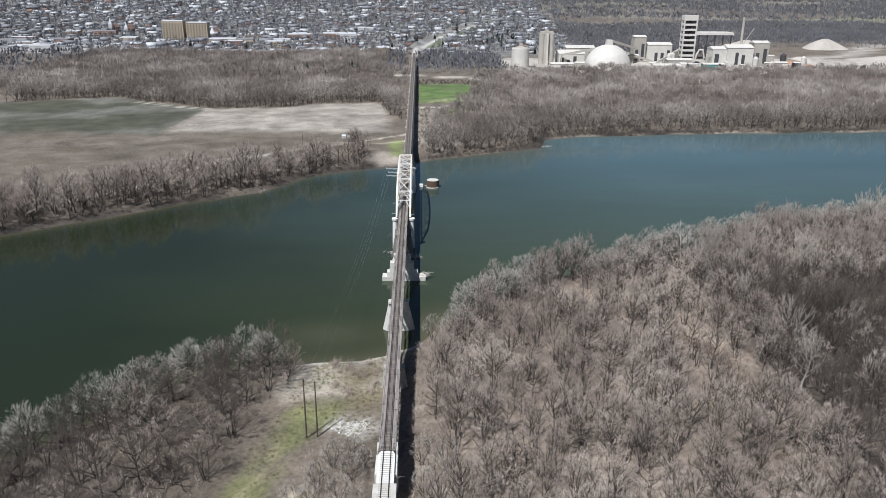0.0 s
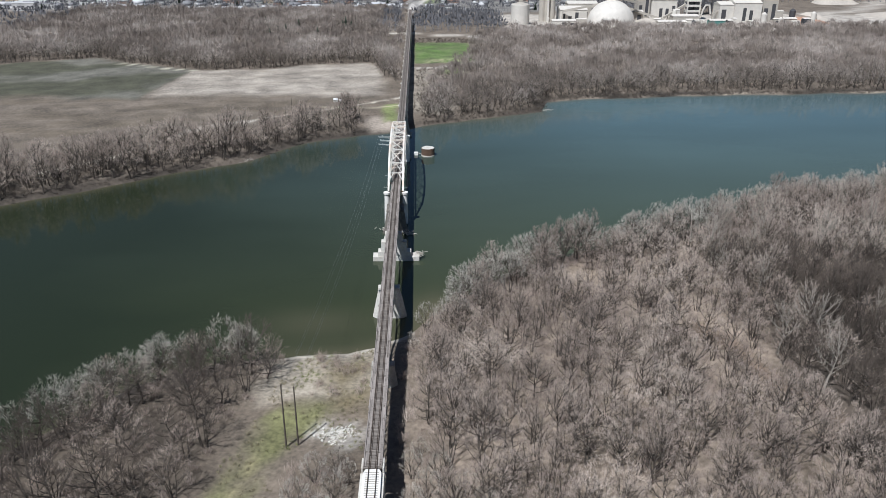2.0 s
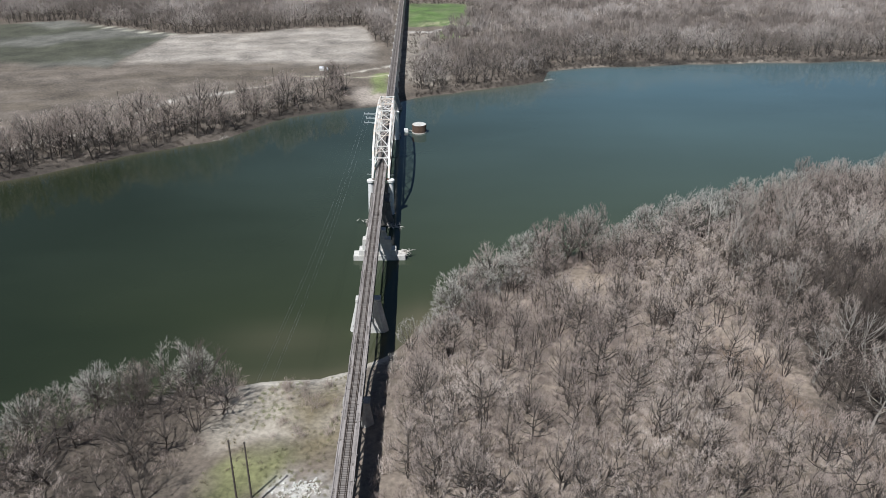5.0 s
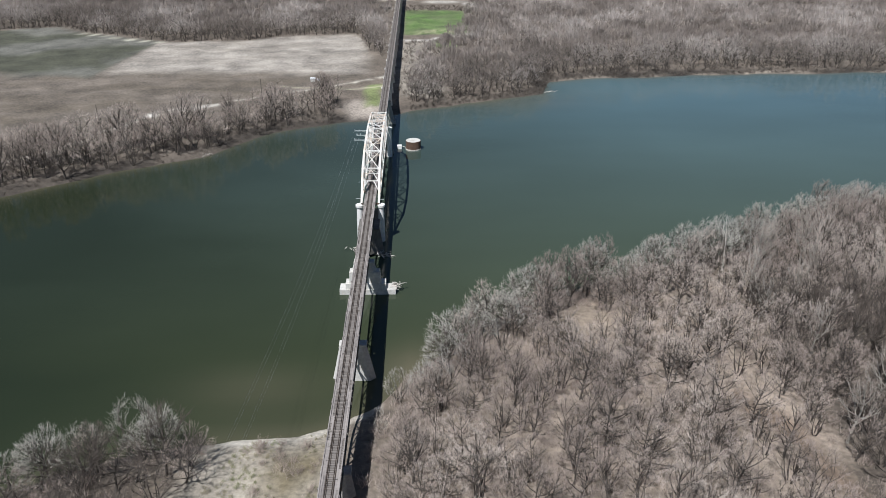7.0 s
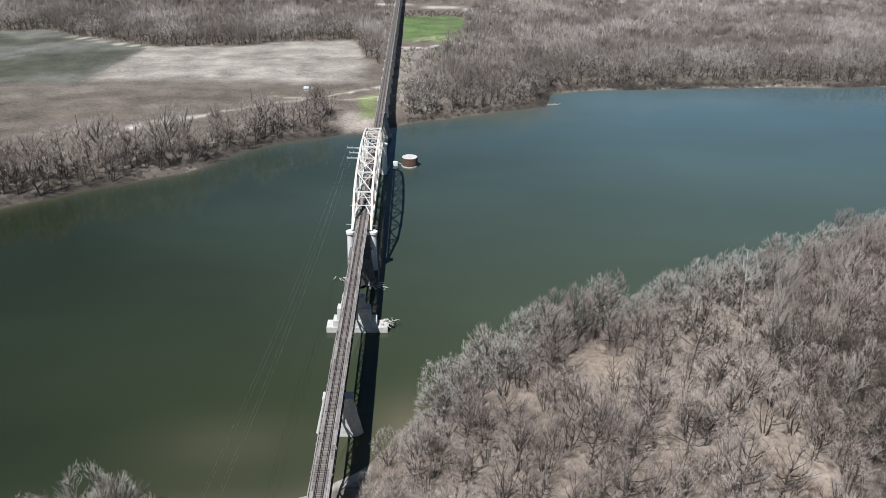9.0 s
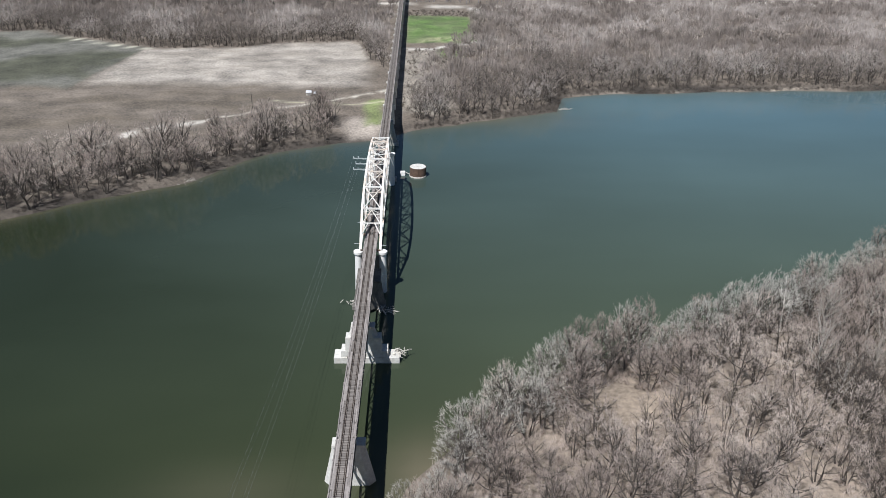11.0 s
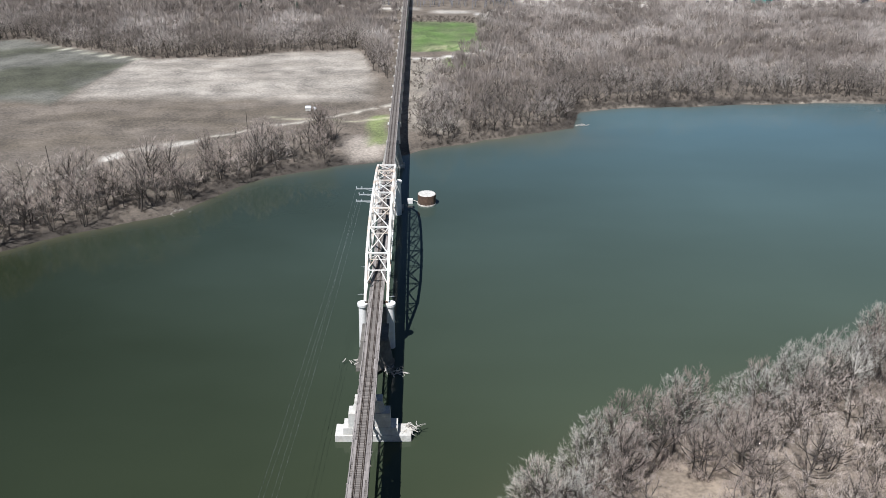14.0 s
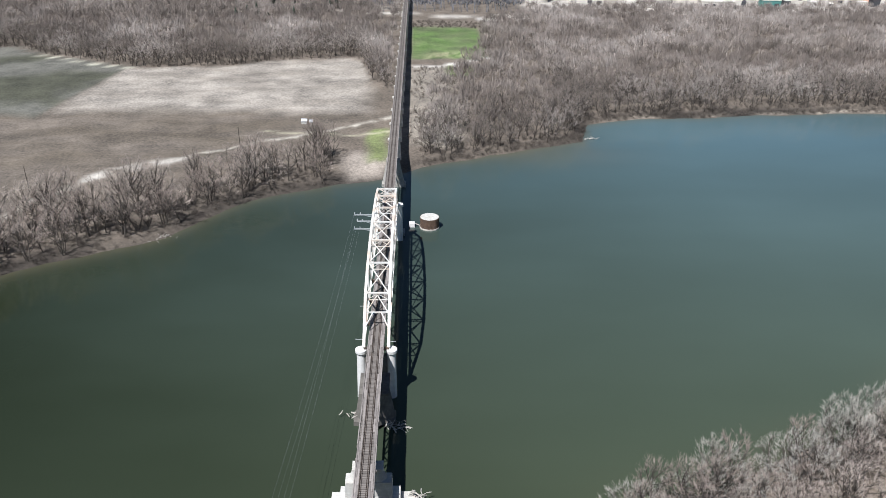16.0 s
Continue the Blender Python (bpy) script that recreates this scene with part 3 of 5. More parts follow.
for i in range(1, N):
    y, z = i * PAN, TOP[i]
    part("top_strut", Geo().beam((-HALF + 0.3, y, z), (HALF - 0.3, y, z), 0.34, 0.42), WHITE_STEEL, tr)
    part("sway_frame", Geo().beam((-HALF + 0.2, y, z - 1.7), (HALF - 0.2, y, z - 1.7), 0.16, 0.2).beam((-HALF + 0.2, y, z - 1.7), (0, y, z - 0.2), 0.12).beam((HALF - 0.2, y, z - 1.7), (0, y, z - 0.2), 0.12), WHITE_STEEL, tr)
for i in range(1, N - 1):
    for s in (-1, 1):
        part("lateral_brace", Geo().beam((s * (HALF - 0.3), i * PAN + 0.2, TOP[i]), (-s * (HALF - 0.3), (i + 1) * PAN - 0.2, TOP[i + 1]), 0.24, 0.2), WHITE_STEEL, tr)
for i, d in ((1, -1), (N - 1, 1)):
    y0, z0 = i * PAN, TOP[i]
    f = 0.36
    y1, z1 = y0 + d * PAN * f, z0 - (z0 - ZB) * f
    g = Geo().beam((-HALF + 0.3, y1, z1), (HALF - 0.3, y1, z1), 0.2, 0.3)
    for s in (-1, 1):
        g.beam((s * (HALF - 0.3), y0 + d * PAN * 0.62, z0 - (z0 - ZB) * 0.62), (s * 0.9, y1, z1), 0.2, 0.26)
        g.beam((s * (HALF - 0.3), y1, z1), (0, y0 + d * 0.4, z0 - 0.3), 0.18, 0.22)
    part("portal_frame", g, WHITE_STEEL, tr)
for i in range(N + 1):
    part("floor_beam", Geo().beam((-HALF, i * PAN, ZB - 0.2), (HALF, i * PAN, ZB - 0.2), 0.4, 0.8), DARK_STEEL, tr)
for x in (-0.85, 0.85):
    part("stringer", Geo().beam((x, 0, ZB + 0.5), (x, N * PAN, ZB + 0.5), 0.3, 0.6), DARK_STEEL, tr)
for y in (4.5, 19.0):
    part("marker_arm", Geo().beam((-HALF - 1.9, y - 2.5, ZB + 0.9), (-HALF, y - 2.5, ZB + 0.9), 0.1), GALV, tr)
part("marker_arm", Geo().beam((HALF, 1.0, ZB + 0.9), (HALF + 1.6, 1.0, ZB + 0.9), 0.1), GALV, tr)

# brackets on the truss that carry the power line
for y, z, reach in ((331.0, 16.6, 6.3), (329.0, 15.4, 5.4), (325.5, 14.6, 6.0)):
    br = thing("line_bracket", "galvanised steel bracket holding power wires beside the truss", "power bracket", (BX - HALF - 0.3, y, z), group="power brackets", plan=False)
    arm = part("arm", Geo().beam((0, 0, 0), (-reach, 0, 0), 0.28, 0.34), GALV, br)
    part("brace", Geo().beam((0, 0, -1.0), (-reach * 0.6, 0, -0.1), 0.12), GALV, br)
    for f in (0.72, 0.98):
        part("insulator", Geo().lathe(-reach * f, 0, [(0.06, 0.1), (0.16, 0.3), (0.07, 0.45), (0.15, 0.6), (0.05, 0.75)], 8), GALV, arm)

# viaduct beyond the river
BENTS = np.linspace(398.0, FAR_END, 25)
for i, (a, b) in enumerate(zip(BENTS, BENTS[1:])):
    s = thing("girder_span", "dark riveted plate girder span of the long viaduct", "bridge span", (BX, float(a), DECK - 0.3), group="viaduct spans", plan=False)
    L = float(b - a)
    for x in (-1.2, 1.2):
        part("girder", Geo().box(x - 0.04, 0.15, -1.9, x + 0.04, L - 0.15, 0.0).box(x - 0.22, 0.15, -0.08, x + 0.22, L - 0.15, -0.02).box(x - 0.22, 0.15, -1.96, x + 0.22, L - 0.15, -1.88), DARK_STEEL, s)
    if i:
        base = float(land(np.array([BX]), np.array([a / 1.15]))[0]) - 0.3
        bent = thing("viaduct_pier", "pale concrete viaduct pier on the river plain", "bridge pier", (BX, float(a), base), group="viaduct piers", plan=False)
        h = DECK - 2.25 - base
        part("shaft", Geo().box(-2.6, -0.9, 0, 2.6, 0.9, h - 0.6, 0.35, 0.2), CONCRETE, bent)
        part("cap", Geo().box(-2.75, -0.95, h - 0.6, 2.75, 0.95, h, 0.05, 0.05), CONCRETE, bent)

# track
track = thing("railway_track", "weathered single railway track with rusty rails on timber sleepers", "railway track", (BX, 0, 0), plan=False)
for x in (-0.72, 0.72):
    part("rail", Geo().box(x - 0.07, 68.0, DECK + 0.02, x + 0.07, FAR_END + 6, DECK + 0.06).box(x - 0.05, 68.0, DECK + 0.05, x + 0.05, FAR_END + 6, DECK + 0.2), RAIL, track)
for x in (-0.45, 0.45):
    part("guard_rail", Geo().box(x - 0.04, NEAR_END, DECK + 0.02, x + 0.04, FAR_END, DECK + 0.13), RAIL, track)
for x in (-1.66, 1.66):
    n = int((FAR_END - 107.6) / 6.0)
    for i in range(n):
        y = 107.6 + i * 6.0
        if 265 < y < 349 or y > 355:
            continue
        j = 0.05 * R.uniform(-1, 1)
        part("guard_timber", Geo().box(x - 0.11 + j, y, DECK + 0.01, x + 0.11 + j, y + 5.9, DECK + 0.2, 0.02, 0.02), PLANK, track)
g = Geo()
for x in (-1.66, 1.66):
    g.box(x - 0.1, 270, DECK + 0.01, x + 0.1, 354, DECK + 0.18)
    g.box(x - 0.12, 356, DECK + 0.01, x + 0.14, FAR_END, DECK + 0.22)
part("guard_timber", g, PLANK, track)
for x0, x1 in ((-1.54, -0.86), (0.86, 1.54)):
    i, y = 0, 107.6
    while y < 352:
        ln = R.uniform(3.4, 5.0)
        if R.random() < 0.9:
            part("walk_plank", Geo().box(x0 + 0.34 * (i % 2) + R.uniform(-0.03, 0.03), y, DECK + 0.015, x0 + 0.32 + 0.34 * (i % 2), y + ln, DECK + R.uniform(0.045, 0.08)), PLANK, track)
        i += 1
        y += ln * (0.5 if i % 2 else 0.52)
tie_me = Geo().box(-1.76, -0.14, -0.28, 1.76, 0.14, 0.0, 0.01, 0.01).mesh("sleeper", TIMBER)
tie_y = []
y = NEAR_END + 0.3
while y < FAR_END:
    tie_y.append(y)
    y += 0.43 + R.uniform(-0.03, 0.03)
for y in tie_y[:300]:
    t = new("sleeper", tie_me)
    t.parent = track
    t.location = (R.choice((0, 0, 0, 0.2, -0.2)) * R.random() + R.uniform(-0.08, 0.08), y, DECK + R.uniform(-0.015, 0.01))
    t.rotation_euler = (0, 0, R.uniform(-0.02, 0.02))
g = Geo()
for y in tie_y[300:]:
    dx = R.uniform(-0.06, 0.06)
    g.box(-1.76 + dx, y - 0.14, DECK - 0.28, 1.76 + dx, y + 0.14, DECK, 0.01, 0.01)
tagged(part("sleeper_run", g, TIMBER, track), kind="stuff")
g = Geo()
y = 70.0
while y < 106.5:
    g.box(-1.2, y - 0.11, DECK - 0.2, 1.2, y + 0.11, DECK - 0.09, 0.01, 0.01)
    y += 0.6
part("approach_sleeper_run", g, STONE, track)

# round sheet-pile dolphin and small mooring block
rp = thing("dolphin", "rusty round sheet-pile dolphin with pale concrete top", "mooring dolphin", (12.7, 359.2, 0), plan=False)
n = 44
pile_me = Geo().add([(3.06, -0.26, -3.0), (3.2, -0.12, -3.0), (3.2, 0.12, -3.0), (3.06, 0.26, -3.0), (3.06, -0.26, 3.8), (3.2, -0.12, 3.8), (3.2, 0.12, 3.8), (3.06, 0.26, 3.8)],
                    [(0, 1, 5, 4), (1, 2, 6, 5), (2, 3, 7, 6), (3, 0, 4, 7), (4, 5, 6, 7)]).mesh("sheet_pile", SHEET)
for i in range(n):
    o = new("sheet_pile", pile_me)
    o.parent, o.rotation_euler = rp, (0, 0, 2 * math.pi * i / n)
part("concrete_top", Geo().lathe(0, 0, [(3.1, 3.1), (3.1, 3.8), (3.0, 3.9)], 32), CONCRETE, rp)
part("waterline_ring", Geo().lathe(0, 0, [(3.3, -0.5), (3.34, 0.35), (3.28, 0.5)], 32), DRIFT, rp)
mb = thing("mooring_block", "white concrete block standing in the water beside the bridge", "concrete block", (6.8, 360.0, 0), plan=False)
part("block", Geo().box(-1.0, -1.0, -3.0, 1.0, 1.0, 1.4, 0.08, 0.08), COLUMN, mb)
part("plank", Geo().beam((1.2, 0.2, 0.9), (3.0, -0.6, 0.5), 0.3, 0.12), DRIFT, mb)


def driftwood(x, y, z, spread, n, seed, label):
    """A jam of bleached logs and branches caught on a pier."""
    r = random.Random(seed)
    p = thing("driftwood_jam", label, "driftwood", (x, y, z), group="driftwood jams", plan=y > 260 or y < 180)
    for i in range(n):
        a, tilt, ln = r.uniform(0, 2 * math.pi), r.uniform(-0.1, 0.5), r.uniform(0.7, 2.8)
        c = Vector((r.gauss(0, spread), r.gauss(0, spread * 0.8), r.uniform(-0.2, 0.9)))
        d = Vector((math.cos(a) * math.cos(tilt), math.sin(a) * math.cos(tilt), math.sin(tilt))) * ln / 2
        bend = Vector((r.uniform(-0.2, 0.2), r.uniform(-0.2, 0.2), r.uniform(0, 0.25)))
        w = r.uniform(0.03, 0.12)
        part("log", Geo().tube([c - d, c + bend, c + d], [w, w * 0.85, w * 0.4], 6), DRIFT, p)


driftwood(8.2, 233.2, 1.4, 0.9, 34, 3, "bleached driftwood heap on the pier footing")
driftwood(4.9, 255.8, 0.1, 1.2, 20, 4, "tangled driftwood branches floating against the pier")
driftwood(-5.0, 258.5, 0.3, 0.8, 16, 5, "grey driftwood and brush caught on the pier")
driftwood(2.9, 255.4, 0.4, 0.6, 16, 6, "pale driftwood logs at the pier foot")

# power line from the near poles to the brackets
POLES = ((-19.8, 106.8), (-17.4, 107.4))
for i, (x, y) in enumerate(POLES):
    z = float(land(np.array([x]), np.array([y]))[0])
    p = thing("power_pole", "tall dark wooden power pole on the grassy bank", "power pole", (x, y, z - 0.3), group="power poles")
    part("shaft", Geo().lathe(0, 0, [(0.2, 0), (0.17, 8), (0.13, 15.5 - i)], 10), POLE, p)
    part("cap", Geo().lathe(0, 0, [(0.2, 15.3 - i), (0.2, 15.55 - i), (0.05, 15.75 - i)], 8), POLE, p)
starts = [(-19.8 + dx, 127.2, 18.4) for dx in (-0.15, 0.15)] + [(-17.4 + dx, 127.9, 17.4) for dx in (-0.15, 0.15)]
ends = [(BX - 3.0 - 6.2, 331.0, 17.3), (BX - 3.0 - 4.5, 331.0, 17.3), (BX - 3.0 - 5.9, 325.5, 15.3), (BX - 3.0 - 4.3, 325.5, 15.3)]
for a, b in zip(starts, ends):
    pts = []
    for k in range(33):
        t = k / 32
        q = Vector(a).lerp(Vector(b), t)
        q.z -= 4 * 4.5 * t * (1 - t)
        pts.append(q)
    solid("power_wire", Geo().tube(pts, [0.014] * 33, 3), WIRE, "thin sagging aluminium power wire over the river", "power wire", group="power wires")

# broken concrete tipped on the bank
rr_ = random.Random(21)
rub = thing("rubble_heap", "heap of white broken concrete blocks on the bank", "rubble", (-8.6, 110.0, float(land(np.array([-8.6]), np.array([110.0]))[0])))
for i in range(150):
    w, l, h = rr_.uniform(0.2, 0.8), rr_.uniform(0.2, 0.6), rr_.uniform(0.08, 0.3)
    o = part("block", Geo().box(-w / 2, -l / 2, -h / 2, w / 2, l / 2, h / 2, 0.05, 0.04), CONCRETE, rub)
    px, py = rr_.gauss(0, 2.3), rr_.gauss(0, 1.6)
    o.location = (px, py, 0.05 + 0.3 * math.exp(-(px * px + py * py) / 4))
    o.rotation_euler = (rr_.uniform(-0.4, 0.4), rr_.uniform(-0.4, 0.4), rr_.uniform(0, 3.1))

driftwood(-74.5, 298.6, -0.1, 1.8, 40, 8, "grey brush and snags stranded in the shallows")
driftwood(88.5, 390.5, 0.0, 1.2, 22, 9, "bleached branches stranded at the wooded point")
for x, y, h in ((-64.0, 362.0, 11.5), (-128.0, 322.0, 11.0)):
    z = float(land(np.array([x]), np.array([y]))[0])
    p = thing("utility_pole", "slim grey wooden utility pole beside the field track", "utility pole", (x, y, z - 0.3), group="utility poles")
    part("shaft", Geo().lathe(0, 0, [(0.17, 0), (0.12, h)], 8), POLE, p)
    part("cap", Geo().lathe(0, 0, [(0.15, h - 0.1), (0.13, h + 0.15)], 8), POLE, p)

# ---- trees ----
def limb(r, start, way, length, segs, up, wobble):
    """Points of a branch that curves upward."""
    pts, p, d = [Vector(start)], Vector(start), Vector(way).normalized()
    for _ in range(segs):
        d = (d + Vector((r.gauss(0, wobble), r.gauss(0, wobble), up + r.gauss(0, wobble)))).normalized()
        p = p + d * (length / segs)
        pts.append(p.copy())
    return pts


def blade(g, r, p, e, ln, width):
    """One fine twig: a long thin blade from p along e."""
    s = e.cross(Vector((r.gauss(0, 1), r.gauss(0, 1), r.gauss(0, 1)))).normalized() * width * 0.5
    g.add([p - s, p + s, p + e * ln], [(0, 1, 2)])


def spike(g, r, p, q, rad):
    """A thin tapering branch, three-sided."""
    d = (q - p).normalized()
    s = d.cross(Vector((0.31, 0.87, 0.2))).normalized()
    u = s.cross(d)
    g.add([p + (s * math.cos(a) + u * math.sin(a)) * rad for a in (0.0, 2.09, 4.19)] + [q], [(0, 1, 3), (1, 2, 3), (2, 0, 3)])


def tree_parts(seed, height, spread, stems=1, limbs=9, subs=7, fine=11, twig=1.3, width=0.06, fork=0.3, upness=0.16, sides=5, plain=False):
    """Wood and twigs of a bare tree: stems that fork into arching limbs, side branches that reach the domed outline of the crown, fine twigs fanning out at their ends."""
    r = random.Random(seed)
    wood, twigs = Geo(), Geo()
    waist = height * (0.42 + 0.5 * upness)
    lobes = [(Vector((r.gauss(0, 1), r.gauss(0, 1), r.gauss(0.2, 0.7))).normalized(), r.uniform(-0.22, 0.16)) for _ in range(6)]

    def dome(d):
        swell = 1 + sum(w * max(0.0, d.dot(a)) ** 4 for a, w in lobes)
        return Vector((d.x * spread * swell, d.y * spread * swell, waist + d.z * (height - waist if d.z > 0 else waist * 0.55) * swell))

    r0 = height * (0.019 if stems == 1 else 0.014)
    trunks = []
    for s in range(stems):
        tilt = 0.08 if stems == 1 else 0.3
        a0 = s * 6.28 / stems + r.uniform(-0.4, 0.4)
        trunk = limb(r, (math.cos(a0) * 0.14 * (stems - 1), math.sin(a0) * 0.14 * (stems - 1), -0.4), (math.cos(a0) * tilt, math.sin(a0) * tilt, 1), height * r.uniform(0.6, 0.7), 5, 0.04, 0.08)
        wood.tube(trunk, [r0 * (1 - 0.17 * i) for i in range(6)], sides)
        trunks.append(trunk)
    count = limbs + (2 if stems == 1 else 5)
    for i in range(count):
        z = 1 - 1.22 * (i + 0.5) / count
        a = i * 2.4 + r.uniform(-0.35, 0.35)
        flat = math.sqrt(max(0.0, 1 - z * z))
        way = Vector((math.cos(a) * flat, math.sin(a) * flat, z))
        trunk = max(trunks, key=lambda t: (t[5] - t[0]).dot(Vector((way.x, way.y, 0))) + r.uniform(0, 0.4))
        f = min(fork + (0.97 - fork) * max(0.0, z + 0.15) * r.uniform(0.75, 1.0), 0.98)
        k = min(int(f * 5), 4)
        base = trunk[k].lerp(trunk[k + 1], f * 5 - k)
        tip = dome(way).lerp(base, r.uniform(0.1, 0.24))
        span = (tip - base).length
        bow = base.lerp(tip, 0.5) + Vector((way.x, way.y, 0)) * span * 0.1 - Vector((0, 0, span * r.uniform(-0.02, 0.12))) + Vector((r.gauss(0, 0.06), r.gauss(0, 0.06), 0)) * span
        pts = [base.lerp(bow, u).lerp(bow.lerp(tip, u), u) for u in (0.0, 0.33, 0.67, 1.0)]
        rr = r0 * 0.64 * (0.55 + 0.45 * min(1.0, span / spread)) * (1.0 - 0.35 * f)
        if plain:
            spike(wood, r, base, pts[-1], rr * 1.3)
        else:
            wood.tube(pts, [rr, rr * 0.74, rr * 0.48, rr * 0.18], 3)
        for j in range(subs):
            q = 0.3 + 0.7 * (j + r.random()) / subs
            m = min(int(q * 3), 2)
            b2 = pts[m].lerp(pts[m + 1], q * 3 - m)
            aim = dome((way + Vector((r.gauss(0, 0.3), r.gauss(0, 0.3), r.gauss(0.04, 0.26)))).normalized())
            end = b2.lerp(aim, r.uniform(0.6, 0.97))
            spike(wood, r, b2, end, rr * 0.4)
            d2 = (end - b2).normalized()
            out = (end - Vector((0, 0, waist * 0.8))).normalized()
            for n in range(fine):
                p = b2.lerp(end, 0.35 + 0.65 * (n + r.random()) / fine)
                e = (d2 * 0.5 + out * 0.5 + Vector((r.gauss(0, 0.42), r.gauss(0, 0.42), r.gauss(0.22 + upness, 0.3)))).normalized()
                blade(twigs, r, p, e, twig * r.uniform(0.45, 1.1), width)
    return wood, twigs


def bare_tree(seed, label, twig_mat, bark_mat, **kw):
    wood, twigs = tree_parts(seed, **kw)
    t = thing("bare_tree", label, "tree")
    part("trunk", wood, bark_mat, t, smooth=True)
    part("crown", twigs, twig_mat, t)
    return t, wood, twigs


def gather(items):
    """One mesh's arrays out of many placed copies of (vertices, triangles)."""
    vs, fs, o = [], [], 0
    for (v, f), m in items:
        vs.append(v @ m[:3, :3].T + m[:3, 3])
        fs.append(f + o)
        o += len(v)
    return np.concatenate(vs), np.concatenate(fs)


def tri_arrays(*geos):
    vs, fs, o = [], [], 0
    for g in geos:
        vs.append(np.array([tuple(p) for p in g.v], float))
        for q in g.f:
            fs += [(q[0] + o, q[i] + o, q[i + 1] + o) for i in range(1, len(q) - 1)]
        o += len(g.v)
    return np.concatenate(vs), np.array(fs, int)


def stuff(name, items, material, label, category):
    v, f = gather(items)
    me = bpy.data.meshes.new(name)
    me.vertices.add(len(v))
    me.vertices.foreach_set("co", v.astype(np.float32).ravel())
    me.loops.add(f.size)
    me.loops.foreach_set("vertex_index", f.astype(np.int32).ravel())
    me.polygons.add(len(f))
    me.polygons.foreach_set("loop_start", np.arange(0, f.size, 3, dtype=np.int32))
    me.materials.append(material)
    me.update()
    return tagged(new(name, me), label, category, kind="stuff")


def placed(x, y, size, sink=0.0):
    z = float(land(np.array([x]), np.array([y]))[0]) - sink
    a = R.uniform(0, 2 * math.pi)
    c, s = math.cos(a) * size, math.sin(a) * size
    lift = size * R.uniform(0.82, 1.06)
    px, py = site(x, y)
    return np.array([(c, -s, 0, px), (s, c, 0, py), (0, 0, lift, z), (0, 0, 0, 1)])


def scatter(x0, x1, y0, y1, gap, keep, jitter=0.42):
    """Places on an uneven grid, gap metres apart, where keep(x, y) holds."""
    xs, ys = np.meshgrid(np.arange(x0, x1, gap), np.arange(y0, y1, gap / 1.15))
    xs = xs.ravel() + NR.uniform(-jitter, jitter, xs.size) * gap
    ys = ys.ravel() + NR.uniform(-jitter, jitter, ys.size) * gap
    ok = keep(xs, ys)
    return list(zip(xs[ok].tolist(), ys[ok].tolist()))


def in_reach(x, y):
    """The stretch of woodland that is built tree by tree."""
    return (y > 70) & (np.abs(x - 6) < 44 + 0.66 * y)


def near_right_wood(x, y):
    d = shore_distance(x, y)
    near = y < np.interp(x, NEAR_X, NEAR_Y) + 3
    glade = ((x - 57) / 9) ** 2 + ((y - 176) / 7) ** 2 < 1
    path = soft_line(x, y, CLEARING, 4.5, 0.1) > 0.5
    return near & (d > 1.0) & (x > 9) & ~glade & ~path & in_reach(x, y)


def near_left_wood(x, y):
    d = shore_distance(x, y)
    near = y < np.interp(x, NEAR_X, NEAR_Y) + 3
    return near & (d > 1.0) & in_reach(x, y) & (x < np.interp(y, (60, 90, 106, 125, 140), (-41, -39, -34.5, -29, -28)))


KINDS = []
SPECS = (
    ("grey-brown bare tree with a broad domed twiggy crown", TWIG, BARK, dict(height=14.5, spread=5.2, limbs=10, subs=8, fine=10, twig=1.3, width=0.05)),
    ("slender grey-brown bare tree with upright twigs", TWIG, BARK, dict(height=15.5, spread=3.9, limbs=10, subs=7, fine=10, twig=1.4, width=0.05, upness=0.28)),
    ("multi-stemmed brown bare tree in riverside woodland", TWIG, BARK, dict(height=13, spread=4.6, stems=4, limbs=7, subs=7, fine=9, twig=1.3, width=0.05, upness=0.2)),
    ("pale grey bare tree with a dense rounded crown of fine twigs", TWIG_PALE, BARK, dict(height=14.5, spread=5.0, limbs=13, subs=10, fine=10, twig=1.15, width=0.046, upness=0.14)),
    ("pale bare willow clump with rounded crown by the water", TWIG_PALE, BARK, dict(height=13, spread=4.8, stems=4, limbs=10, subs=9, fine=9, twig=1.15, width=0.046, upness=0.14)),
    ("brown bare tree with crooked dark limbs", TWIG, BARK, dict(height=12.5, spread=5.6, fork=0.2, upness=0.08, subs=7, fine=9, twig=1.3, width=0.05)),
    ("tall bare sycamore with pale trunk", TWIG, BARK_PALE, dict(height=19, spread=4.2, fork=0.45, subs=7, fine=9, twig=1.4, width=0.05, upness=0.22)),
)
for k, (label, tm, bm_, kw) in enumerate(SPECS):
    KINDS.append(bare_tree(100 + k, label, tm, bm_, **kw))
ARR = [(tri_arrays(w), tri_arrays(t)) for _, w, t in KINDS]
used = [False] * len(KINDS)


def plant_tree(kind, x, y, size):
    base, _, _ = KINDS[kind]
    m = Matrix(placed(x, y, size, 0.1).tolist())
    if used[kind]:
        return copy_thing(base, m)
    base.matrix_basis = m
    used[kind] = True
    return base


